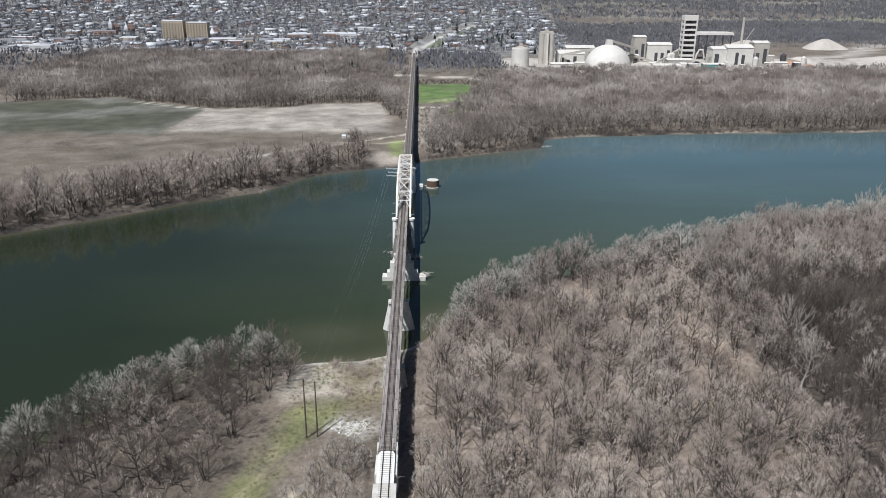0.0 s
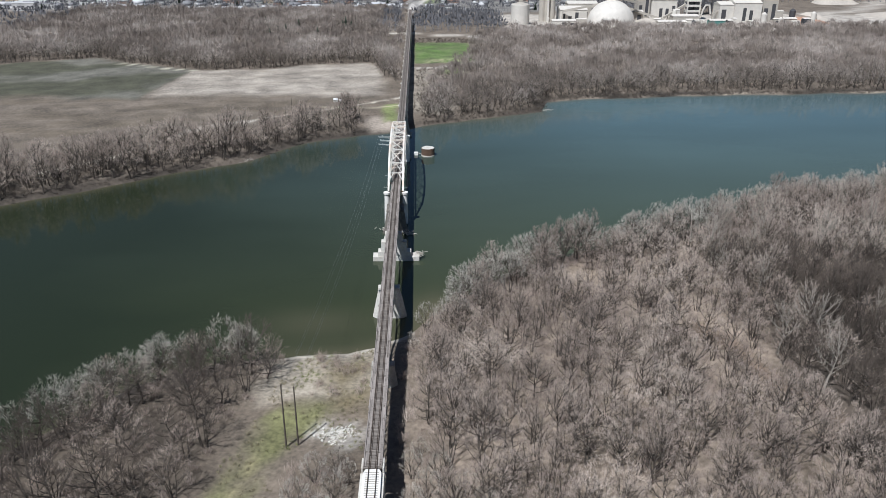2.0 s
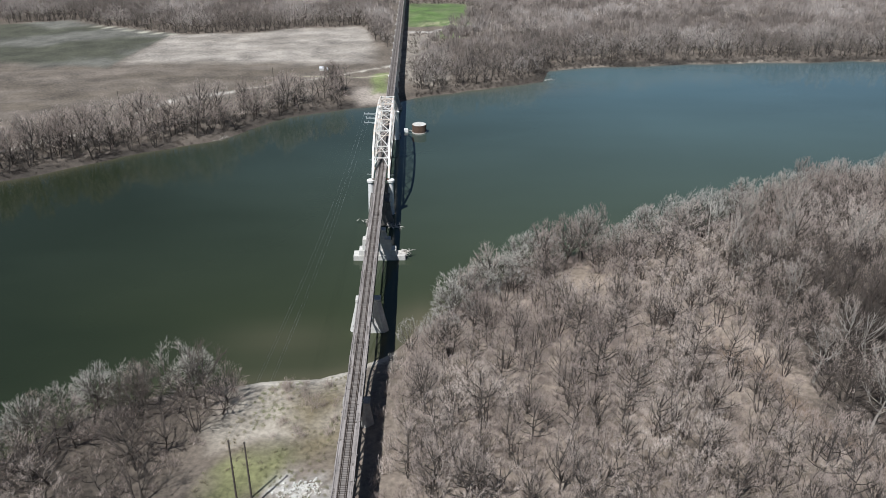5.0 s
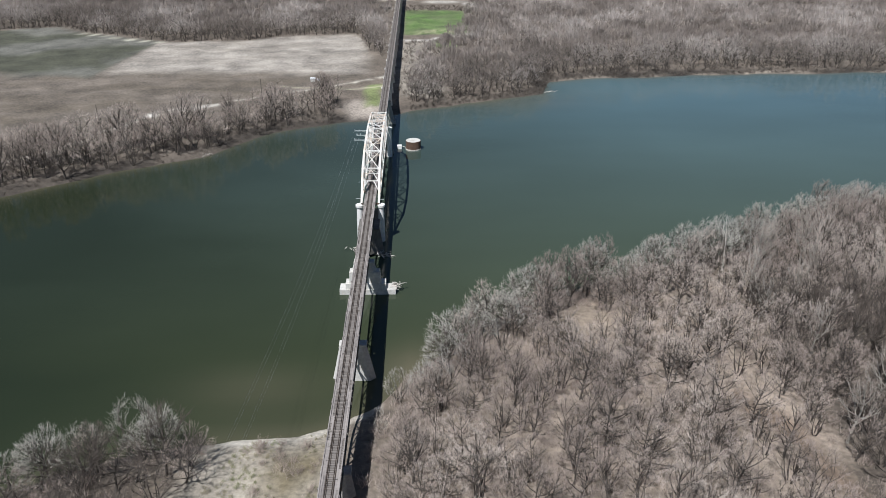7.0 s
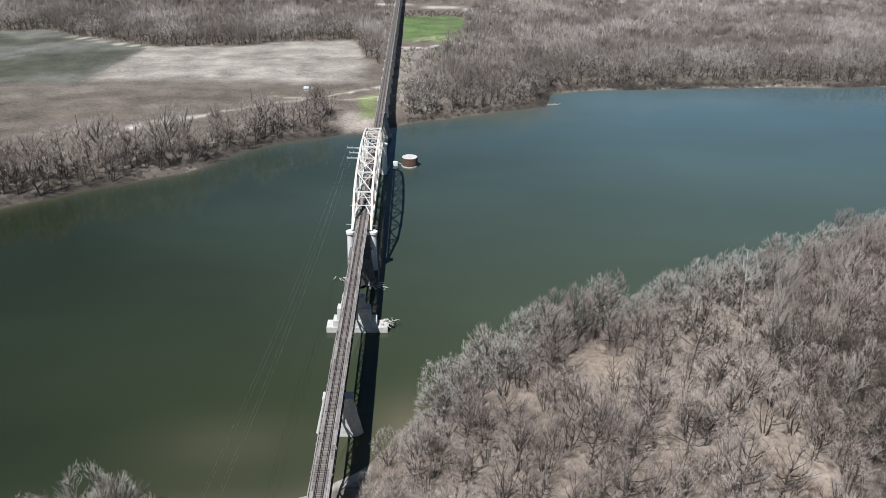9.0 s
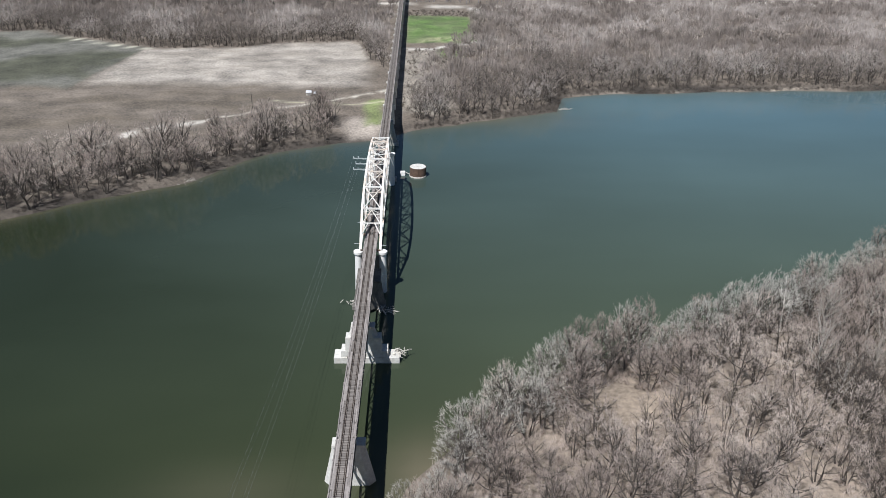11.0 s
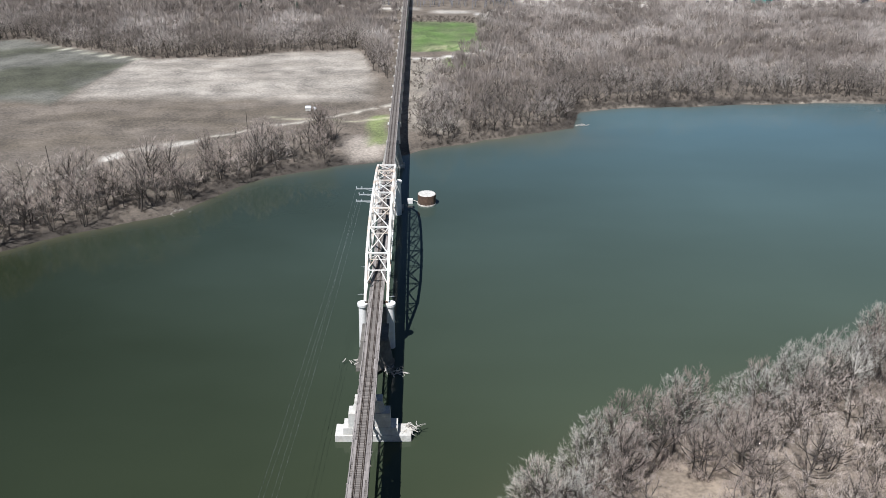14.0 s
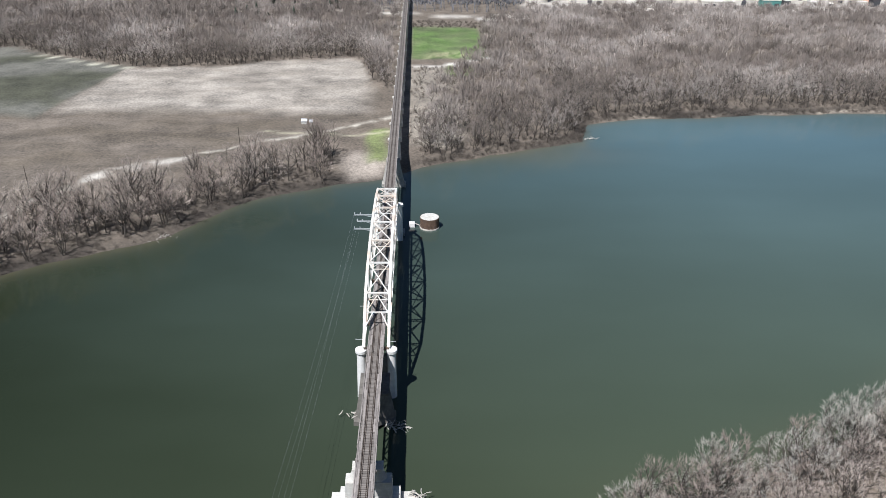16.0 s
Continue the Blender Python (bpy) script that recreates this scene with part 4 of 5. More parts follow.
def edge_kind(d, x, r):
    """Which tree grows d metres from the water: pale willows first, low crooked trees behind, tall timber past the track."""
    if d < (11 if x > 0 else 7):
        return r.choice((3, 3, 4, 4, 4, 1)), r.uniform(0.88, 1.15)
    if 0 < x < 98:
        return r.choice((1, 2, 0, 2, 0, 2)), r.uniform(0.72, 1.06)
    return r.choice(((0, 1, 1, 2, 0, 1, 2) if r.random() > (0.16 if x < 116 else 0.05) else (6,)) if x > 0 else (0, 5, 0, 2, 5)), r.uniform(0.85, 1.15)


def near_shore(x, y):
    d = shore_distance(x, y)
    return (y < np.interp(x, NEAR_X, NEAR_Y) + 3) & (d > 0.8) & (d < 13) & in_reach(x, y) & ((x > 17) | (x < -28))


spots = scatter(-125, -26, 40, 142, 7.2, lambda x, y: near_left_wood(x, y) & ~near_shore(x, y)) + scatter(8, 235, 40, 256, 5.6, lambda x, y: near_right_wood(x, y) & ~near_shore(x, y))
spots += scatter(96, 235, 40, 230, 11.0, lambda x, y: near_right_wood(x, y) & (shore_distance(x, y) > 14))
shore_spots = scatter(-125, 235, 40, 256, 5.0, near_shore)
trees, rest = [], []
for x, y in spots:
    (trees if (y > 118 and x < 112) or (x < 0 and y > 85) else rest).append((x, y))
R.shuffle(trees)
R.shuffle(shore_spots)
named, rest = trees[:130] + shore_spots[:75], rest + trees[130:] + shore_spots[75:]


def tree_choice(x, y):
    d = float(shore_distance(np.array([x]), np.array([y]))[0])
    k, s = edge_kind(d, x, R)
    if 0 < x < 17 and y > 140:
        s *= 0.7
    elif 17 < x < 110 and d < 13:
        s *= 1.12
    return k, s


for x, y in named:
    k, s = tree_choice(x, y)
    plant_tree(k, x, y, s)
wood_items, twig_items, pale_items, palewood_items, shaded_items = [], [], [], [], []
for x, y in rest:
    k, s = tree_choice(x, y)
    m = placed(x, y, s, 0.1)
    (palewood_items if SPECS[k][2] is BARK_PALE else wood_items).append((ARR[k][0], m))
    # most crowns in the shaded woods take the darkened twig colour
    (pale_items if SPECS[k][1] is TWIG_PALE else shaded_items if (x > 97 and y < 176 and R.random() < 0.92) or x < -30 else twig_items).append((ARR[k][1], m))
stuff("woodland_trunks", wood_items, BARK, "dark bare trunks and limbs of dense riverside woodland", "woodland")
stuff("woodland_pale_trunks", palewood_items, BARK_PALE, "pale trunks and limbs of bare riverside woodland", "woodland")
stuff("woodland_twigs", twig_items, TWIG, "brown twig canopy of dense bare riverside woodland", "woodland")
stuff("woodland_dark_twigs", shaded_items, TWIG_SHADED, "twig canopy of tall bare woodland, darkened for shade", "woodland")
stuff("woodland_pale_twigs", pale_items, TWIG_PALE, "pale grey twig canopy of bare riverside woodland", "woodland")

# brush under the trees
SHRUBS = []
for k in range(4):
    r = random.Random(300 + k)
    g = Geo()
    for i in range(64):
        a, t = r.uniform(0, 6.28), r.uniform(0.1, 1.0)
        p = Vector((r.gauss(0, 0.55), r.gauss(0, 0.55), r.uniform(0, 1.1)))
        blade(g, r, p, Vector((math.cos(a) * t, math.sin(a) * t, 1.0)).normalized(), r.uniform(0.8, 2.0), 0.07)
    SHRUBS.append(tri_arrays(g))
brush = scatter(8, 190, 60, 240, 4.0, lambda x, y: near_right_wood(x, y)) + scatter(-105, -28, 65, 141, 4.0, near_left_wood)
brush += scatter(-17, -4, 84, 104, 2.6, lambda x, y: x > -30) + scatter(9, 80, 118, 200, 2.9, lambda x, y: near_right_wood(x, y) & (x < 78))
brush += scatter(-16, -5, 124, 139, 2.6, lambda x, y: wiggle(x, y, 3.0) > -0.2) + scatter(-28, -6, 138, 142, 2.5, lambda x, y: wiggle(x, y, 2.0) > 0.3)
brush += scatter(5, 10, 84, 145, 2.8, lambda x, y: x > 4)
stuff("underbrush", [(SHRUBS[R.randrange(4)], placed(x, y, R.uniform(0.6, 1.3), 0.1)) for x, y in brush], TWIG, "tangled dry underbrush on leaf-strewn ground", "underbrush")
for x, y, k, s in ((-8.5, 100, 4, 0.7), (-12.5, 97, 4, 0.8), (-8, 93, 4, 0.8), (-15, 91, 4, 0.85), (-10, 87, 4, 0.85), (-19, 85, 4, 0.75), (-13, 82, 4, 0.8), (6.5, 98, 4, 0.75), (9.5, 93, 4, 0.85), (7, 88, 4, 0.8), (13, 89, 4, 0.85), (10, 82, 4, 0.85), (17, 93, 4, 0.7), (-7, 84, 4, 0.75), (-16, 86, 4, 0.7), (-6, 97, 4, 0.6), (12, 97, 4, 0.75), (15, 85, 4, 0.8), (20, 88, 4, 0.8), (8, 103, 4, 0.6), (6.5, 142, 4, 0.45), (5.8, 147, 4, 0.4), (10, 112, 5, 0.7), (11, 122, 5, 0.8), (12, 131, 2, 0.75)):
    plant_tree(k, x, y, s)

grass_spots = scatter(-30, -3, 106, 150, 1.5, lambda x, y: (shore_distance(x, y) > 1.0) & (y < 150) & (x > -31 + 0.25 * (y - 106)) & (wiggle(x, y, 3.3) + 0.5 * wiggle(x + 7, y, 1.3) > -0.15))
grass_spots += scatter(-38, -12, 70, 108, 1.6, lambda x, y: (x > np.interp(y, (70, 108), (-38, -31))) & (x < np.interp(y, (70, 108), (-22, -17))) & (wiggle(x, y, 3.0) > 0.2))
stuff("dry_grass", [(SHRUBS[R.randrange(4)], placed(x, y, R.uniform(0.25, 0.5), 0.05)) for x, y in grass_spots], GRASS, "tussocks of dry grass on the sandy bank", "grass")

# dead white snag standing above the canopy
sg = random.Random(5)
snag = thing("dead_snag", "bleached dead tree snag standing above the canopy", "dead tree", (102.2, 201.2, float(land(np.array([102.2]), np.array([201.2]))[0])))
trunk_pts = limb(sg, (0, 0, -0.3), (0.05, 0.0, 1), 17.5, 6, 0.05, 0.05)
part("trunk", Geo().tube(trunk_pts, [0.28, 0.25, 0.22, 0.18, 0.14, 0.09, 0.04], 7), DRIFT, snag, smooth=True)
for i in range(7):
    a = i * 2.1
    part("dead_limb", Geo().tube(limb(sg, trunk_pts[3 + i % 3], (math.cos(a), math.sin(a), 0.7), 4.2, 3, 0.15, 0.15), [0.09, 0.07, 0.05, 0.02], 5), DRIFT, snag)


# far bank: a strip of single trees, then deep woods
def far_strip(x, y):
    """The belt of bank trees below the field track."""
    d = shore_distance(x, y)
    far = y > np.interp(x, FAR_X, FAR_Y) - 3
    return far & (d > 1.5) & (d < 22 + 5 * wiggle(x, y, 11.0)) & (x < -26)


strip = scatter(-215, -24, 190, 372, 5.0, far_strip)
R.shuffle(strip)
for x, y in strip[:125]:
    plant_tree(R.choice((2, 2, 1, 0, 2, 1)), x, y, R.uniform(1.05, 1.5) * (1.15 if x < -80 else 1.0))

FAR_KINDS = []
for k in range(5):
    w, t = tree_parts(500 + k, 14, 4.2 + 0.3 * (k % 3), stems=1 + (k == 3), limbs=7, subs=4, fine=7, twig=1.9, width=0.14, upness=0.22, sides=3, plain=True)
    FAR_KINDS.append((tri_arrays(w), tri_arrays(t)))


def simple_tree(seed, n, width):
    """A small far tree: a trunk, a few limbs and coarse blades that radiate through a rounded crown."""
    r = random.Random(seed)
    g = Geo()
    spike(g, r, Vector((0, 0, -0.3)), Vector((0.2, 0.2, 10)), 0.3)
    wide, tall = r.uniform(4.2, 5.6), r.uniform(5.0, 6.5)
    for _ in range(n):
        a, rho = r.uniform(0, 6.28), math.sqrt(r.random())
        tip = Vector((math.cos(a) * wide * rho, math.sin(a) * wide * rho, 7.0 + tall * math.sqrt(max(0.0, 1 - rho * rho * 0.9)) * r.uniform(0.75, 1.05)))
        root = Vector((math.cos(a) * rho * 1.2, math.sin(a) * rho * 1.2, r.uniform(3.0, 6.0)))
        p = root.lerp(tip, r.uniform(0.35, 0.65))
        blade(g, r, p, (tip - p).normalized(), (tip - p).length, width)
    return tri_arrays(g)


bank = [(FAR_KINDS[R.randrange(5)], placed(x, y, R.uniform(0.75, 1.15), 0.1)) for x, y in strip[125:185]]
stuff("bank_wood_trunks", [(k[0], m) for k, m in bank], BARK, "dark trunks of bare trees along the far bank", "woodland")
stuff("bank_wood_twigs", [(k[1], m) for k, m in bank], TWIG, "brown twigs of bare trees along the far bank", "woodland")
SIMPLE = [simple_tree(700 + k, 80, 0.26) for k in range(4)]
COARSE = [simple_tree(800 + k, 10, 1.3) for k in range(4)]


def left_wood(x, y):
    return (y > field_top(x) + 2) & (y < 862 + 20 * wiggle(x, y, 60.0)) & (x < -6 - 5 * wiggle(x, y, 13.0)) & ~((np.abs(x + 16) < 5) & (y > 590)) & ~((y > 690) & (y < 704) & (x > -160))


def right_wood(x, y):
    d = shore_distance(x, y)
    west = np.interp(y, (350, 372, 400, 440, 500, 520, 545, 625, 640, 660), (10, 11, 13, 20, 32, 44, 52, 61, 58, 105))
    top = np.interp(x, (60, 110, 200, 400, 700), (650, 692, 700, 704, 720)) + 5 * wiggle(x, y, 30.0)
    sand = (x > 92) & (d < 2.5 + 3 * wiggle(x, y, 21.0))
    return (d > 1.5) & (y > np.interp(x, FAR_X, FAR_Y)) & (x > west) & (y < top) & ~sand


lw_near = scatter(-340, -4, 430, 620, 5.6, lambda x, y: left_wood(x, y) & (y < field_top(x) + 36))
lw_far = scatter(-420, -4, 470, 880, 7.2, lambda x, y: left_wood(x, y) & (y >= field_top(x) + 36))
rw_near = scatter(10, 400, 350, 500, 5.6, lambda x, y: right_wood(x, y) & (shore_distance(x, y) < 38))
rw_far = scatter(10, 560, 380, 740, 7.2, lambda x, y: right_wood(x, y) & (shore_distance(x, y) >= 38))
for label, near, far_, tag in (("brown bare floodplain woods beyond the field", lw_near, lw_far, "west"), ("brown bare floodplain woods along the far bank", rw_near, rw_far, "east")):
    ks = [(FAR_KINDS[R.randrange(5)], placed(x, y, R.uniform(0.65, 1.2), 0.1)) for x, y in near]
    stuff("far_wood_trunks", [(k[0], m) for k, m in ks], BARK, label + ", trunks", "woodland")
    stuff("far_wood_twigs", [(k[1], m) for k, m in ks], TWIG_FAR, label + ", twig canopy", "woodland")
    stuff("deep_wood", [(SIMPLE[R.randrange(4)], placed(x, y, R.uniform(0.7, 1.3), 0.1)) for x, y in far_], TWIG_FAR, label + ", deeper trees", "woodland")
low = scatter(-200, -20, 220, 372, 3.6, lambda x, y: (y > np.interp(x, FAR_X, FAR_Y) - 3) & (shore_distance(x, y) > 0.1) & (shore_distance(x, y) < 17 + 5 * wiggle(x, y, 11.0)) & (x < -25)) + scatter(12, 330, 352, 470, 3.2, lambda x, y: (y > np.interp(x, FAR_X, FAR_Y) - 3) & (shore_distance(x, y) > 0.1) & (shore_distance(x, y) < 12 + 5 * wiggle(x, y, 14.0))) + scatter(-300, -24, 470, 580, 5.0, lambda x, y: left_wood(x, y) & (y < field_top(x) + 14))
low += scatter(5, 70, 628, 655, 4.0, lambda x, y: x > 4) + scatter(7, 34, 374, 506, 4.5, lambda x, y: wiggle(x, y, 9.0) > -0.2) + scatter(12, 400, 352, 450, 2.2, lambda x, y: (y > np.interp(x, FAR_X, FAR_Y) - 3) & (shore_distance(x, y) > 0.0) & (shore_distance(x, y) < 2.6))
stuff("far_bank_brush", [(SHRUBS[R.randrange(4)], placed(x, y, R.uniform(0.5, 1.25), 0.1)) for x, y in low], BRUSH_DARK, "low dark brush along the far bank", "underbrush")
for x, y, s in ((16, 436, 0.85), (26, 452, 0.7), (18, 462, 0.6), (24, 420, 0.75), (15, 400, 0.7), (12, 470, 0.9), (21, 482, 0.95), (10, 440, 0.8), (30, 470, 0.9), (14, 492, 0.8), (9, 415, 0.7), (18, 385, 0.9), (32, 446, 0.9), (34, 488, 0.8)):
    plant_tree(5, x, y, s)

# ---- far country: belts of trees round town and works ----
def country_wood(x, y):
    town = (y > 850) & (x < 122 + 0.12 * y)
    plant = ((x > 105) & (x < 650) & (y > 700) & (y < 850)) | ((x > 440) & (x < 720) & (y > 840) & (y < 1010))
    openland = (wiggle(x, y * 2.5, 210.0) > 0.5) & (y > 1350)
    return ~town & ~plant & ~openland & (soft_line(x, y, RAIL_BEND, 12, 1) < 0.5)


cw = scatter(-30, 1000, 840, 1500, 9.5, country_wood, 0.5) + scatter(640, 1000, 460, 840, 12.0, country_wood) + scatter(560, 700, 450, 720, 10.0, country_wood)
cw += scatter(8, 112, 700, 846, 8.0, country_wood) + scatter(-30, -8, 700, 850, 8.0, country_wood)
cw += scatter(-900, -400, 540, 860, 12.0, lambda x, y: y > 540)
stuff("country_wood", [(COARSE[R.randrange(4)], placed(x, y, R.uniform(0.8, 1.25), 0.1)) for x, y in cw], TWIG_HAZE, "distant bare woods behind the works, tinted grey for haze", "woodland")
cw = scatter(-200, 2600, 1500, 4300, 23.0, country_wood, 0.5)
stuff("distant_wood", [(COARSE[R.randrange(4)], placed(x, y, R.uniform(1.3, 2.2), 0.2)) for x, y in cw], TWIG_HAZE, "bare woods toward the horizon, tinted grey for haze", "woodland")


def in_town(x, y):
    return (x < 120 + 0.12 * y) & (y > 880 + 0.05 * np.abs(x)) & (soft_line(x, y, RAIL_BEND, 16, 1) < 0.5)


tt = scatter(-1300, 340, 870, 1700, 12.5, in_town)
stuff("town_trees", [(COARSE[R.randrange(4)], placed(x, y, R.uniform(0.6, 1.0), 0.1)) for x, y in tt], TWIG_HAZE, "bare trees among the town houses, tinted grey for haze", "trees")
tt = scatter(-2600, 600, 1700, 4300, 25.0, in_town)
stuff("town_trees", [(COARSE[R.randrange(4)], placed(x, y, R.uniform(1.0, 1.7), 0.1)) for x, y in tt], TWIG_HAZE, "bare trees of the distant town, tinted grey for haze", "trees")


def conifer():
    g = Geo()
    g.lathe(0, 0, [(2.6, 1.0), (1.9, 3.2), (2.2, 3.3), (1.4, 6.0), (1.7, 6.1), (0.7, 9.0), (0.05, 12.0)], 7)
    return tri_arrays(g)


cf = conifer()
stuff("conifers", [(cf, placed(R.uniform(-900, 260), R.uniform(880, 1900), R.uniform(0.6, 1.1))) for _ in range(170)] + [(cf, placed(R.uniform(90, 190), R.uniform(1000, 1150), R.uniform(0.7, 1.1))) for _ in range(26)]
      + [(cf, placed(R.uniform(-170, -60), R.uniform(640, 760), R.uniform(0.8, 1.1))) for _ in range(22)], CONIFER, "dark evergreen trees among houses and woods", "conifers")


# ---- the town ----
def house_arrays(w, l, h, roof):
    walls = Geo().box(-w / 2, -l / 2, -0.5, w / 2, l / 2, h)
    e = 0.5
    top = Geo().add([(-w / 2 - e, -l / 2 - e, h), (w / 2 + e, -l / 2 - e, h), (w / 2 + e, l / 2 + e, h), (-w / 2 - e, l / 2 + e, h), (0, -l / 2 - e, h + roof), (0, l / 2 + e, h + roof)],
                    [(0, 1, 4), (2, 3, 5), (1, 2, 5, 4), (3, 0, 4, 5), (3, 2, 1, 0)])
    return tri_arrays(walls), tri_arrays(top)


HOUSES = [house_arrays(8, 11, 4.5, 3.4), house_arrays(9, 14, 5.5, 3.0), house_arrays(7, 9, 3.2, 2.6), house_arrays(12, 10, 5, 3.8)]


def square(x, y, sx, sy, sz, turn):
    z = float(land(np.array([x]), np.array([y]))[0])
    c, s = math.cos(turn), math.sin(turn)
    px, py = site(x, y)
    return np.array([(c * sx, -s * sy, 0, px), (s * sx, c * sy, 0, py), (0, 0, sz, z), (0, 0, 0, 1)])


wall_sets = {"pale": [], "brick": []}
roof_sets = {"grey": [], "pale": []}
homes = scatter(-1500, 300, 890, 1800, 26.0, in_town, 0.5) + scatter(-2600, 560, 1800, 3900, 52.0, in_town, 0.4)
for x, y in homes:
    if R.random() < 0.58:
        continue
    w, t = HOUSES[R.randrange(4)]
    s = R.uniform(0.8, 1.25) * (1.0 if y < 1800 else 1.6)
    m = square(x, y, s, s, s, 0.1 + R.choice((0, math.pi / 2)))
    wall_sets["pale" if R.random() < 0.75 else "brick"].append((w, m))
    roof_sets["grey" if R.random() < 0.76 else "pale"].append((t, m))
stuff("house_walls", wall_sets["pale"], WALL_PALE, "white-sided walls of small town houses", "houses")
stuff("house_walls", wall_sets["brick"], WALL_BRICK, "brick walls of small town houses", "houses")
stuff("house_roofs", roof_sets["grey"], ROOF_GREY, "grey shingle roofs of small town houses", "houses")
stuff("house_roofs", roof_sets["pale"], ROOF_PALE, "pale sunlit roofs of small town houses", "houses")

FLATS = [(R.uniform(-800, -30), R.uniform(885, 1250)) for _ in range(46)] + [(R.uniform(-620, -330), R.uniform(900, 1080)) for _ in range(24)] + [(-70, 905), (-45, 900), (-20, 930), (60, 1010)]
for x, y in FLATS:
    if abs(x + 365) < 60 and y < 1090 and y > 940:
        continue
    z = float(land(np.array([x]), np.array([y]))[0])
    w, l, h = R.uniform(14, 40), R.uniform(12, 26), R.uniform(4, 9.5)
    b = thing("commercial_building", "low flat-roofed commercial building in the town", "building", (x, y, z - 0.3), group="town buildings")
    b.rotation_euler = (0, 0, 0.1)
    wm = R.choice((WALL_PALE, WALL_BRICK, WALL_PALE, WALL_TAN))
    wall = part("wall", Geo().box(-w / 2, -l / 2, 0, w / 2, l / 2, h), wm, b)
    part("roof", Geo().box(-w / 2 - 0.2, -l / 2 - 0.2, h, w / 2 + 0.2, l / 2 + 0.2, h + 0.7, 0.3, 0.3), R.choice((ROOF_PALE, ROOF_PALE, ROOF_GREY)), b)
    win = Geo().box(-w * 0.045, -0.1, 0, w * 0.045, 0.1, 1.5).mesh("window", PLANT_DARK)
    for fl in range(int(h // 3.2)):
        for i in range(5):
            o = new("window", win)
            o.parent, o.location = wall, (-w * 0.4 + i * w * 0.2, -l / 2 - 0.02, 1.2 + fl * 3.2)


def tower_block(x, y, w, l, h, material, label):
    z = float(land(np.array([x]), np.array([y]))[0])
    b = thing("apartment_tower", label, "apartment building", (x, y, z - 0.3), group="apartment towers")
    wall = part("wall", Geo().box(-w / 2, -l / 2, 0, w / 2, l / 2, h), material, b)
    part("roof", Geo().box(-w / 2 - 0.3, -l / 2 - 0.3, h, w / 2 + 0.3, l / 2 + 0.3, h + 0.9, 0.3, 0.3), ROOF_PALE, b)
    strip_me = Geo().box(-0.8, -0.15, 0, 0.8, 0.15, 1.6).mesh("window", PLANT_DARK)
    pier_me = Geo().box(-0.5, -0.35, 0, 0.5, 0.35, h - 0.3).mesh("pilaster", material)
    n = int(w // 4)
    for i in range(n + 1):
        o = new("pilaster", pier_me)
        o.parent, o.location = wall, (-w / 2 + i * w / n, -l / 2 - 0.2, 0)
    for i in range(n):
        for fl in range(int(h // 3.1)):
            o = new("window", strip_me)
            o.parent, o.location = wall, (-w / 2 + (i + 0.5) * w / n, -l / 2 - 0.02, 1.2 + fl * 3.1)


tower_block(-388, 1062, 30, 16, 31, WALL_TAN, "tan brick apartment tower above the town roofs")
tower_block(-351, 1066, 30, 16, 28, WALL_TAN, "tan brick apartment tower beside its twin")

# church spires and a red tower
for x, y, h in ((-560, 1230, 24), (-520, 1200, 18), (-350, 1140, 16)):
    z = float(land(np.array([x]), np.array([y]))[0])
    c = thing("church_tower", "pale church tower with pointed spire", "church", (x, y, z - 0.3), group="church towers")
    part("tower", Geo().box(-3, -3, 0, 3, 3, h * 0.6), WALL_PALE, c)
    part("spire", Geo().box(-3, -3, h * 0.6, 3, 3, h, 2.8, 2.8), ROOF_PALE, c)
    part("nave", Geo().box(-6, 3.1, 0, 6, 26, 8).box(-6.4, 3.1, 8, 6.4, 26, 14, 6.2, 0.1), WALL_BRICK, c)

# ---- the cement works ----
def ground_z(x, y):
    return float(land(np.array([x]), np.array([y]))[0]) - 0.3


s = thing("storage_tank", "white cylindrical storage tank of the cement works", "storage tank", (128, 758, ground_z(128, 758)))
part("shell", Geo().lathe(0, 0, [(10, 0), (10, 20.5), (9.6, 21.2)], 28), PLANT_WHITE, s)
part("roof_cone", Geo().lathe(0, 0, [(9.7, 21.15), (1.5, 23.2)], 28), PLANT_GREY, s)
part("top_house", Geo().box(-2, -2, 22.6, 2, 2, 26.5, 0.1, 0.1).beam((2, 0, 24), (8, 0, 23.0), 0.7), PLANT_GREY, s)
s = thing("silo_cluster", "tall grey concrete silo cluster of the cement works", "silo", (164, 782, ground_z(164, 782)))
for dx, dy in ((-6.6, 0), (0, -1.5), (6.6, 0), (-3.5, 7), (3.5, 7)):
    part("silo", Geo().lathe(dx, dy, [(4.4, 0), (4.4, 46), (4.2, 46.5)], 18), PLANT_GREY, s)
part("head_house", Geo().box(-9, -4, 46.4, 9, 8, 49.2, 0.2, 0.2).box(-3, -2, 49.1, 2, 4, 52, 0.1, 0.1), PLANT_GREY, s)
part("stair_tower", Geo().box(-1.2, -8.4, 0, 1.2, -6.0, 47.5), PLANT_WHITE, s)
s.scale = (0.82, 0.82, 0.76)
s = thing("storage_dome", "large white concrete storage dome", "dome", (233, 752, ground_z(233, 752)))
rings = [(25.5, 0), (25.5, 1.5)] + [(25.5 * math.cos(a), 1.5 + 24.5 * math.sin(a)) for a in np.linspace(0.08, 1.5, 14).tolist()]
part("shell", Geo().lathe(0, 0, rings, 48), PLANT_WHITE, s, smooth=True)
part("top_house", Geo().box(-3.5, -3.5, 25.2, 3.5, 3.5, 31, 0.1, 0.1), PLANT_WHITE, s)
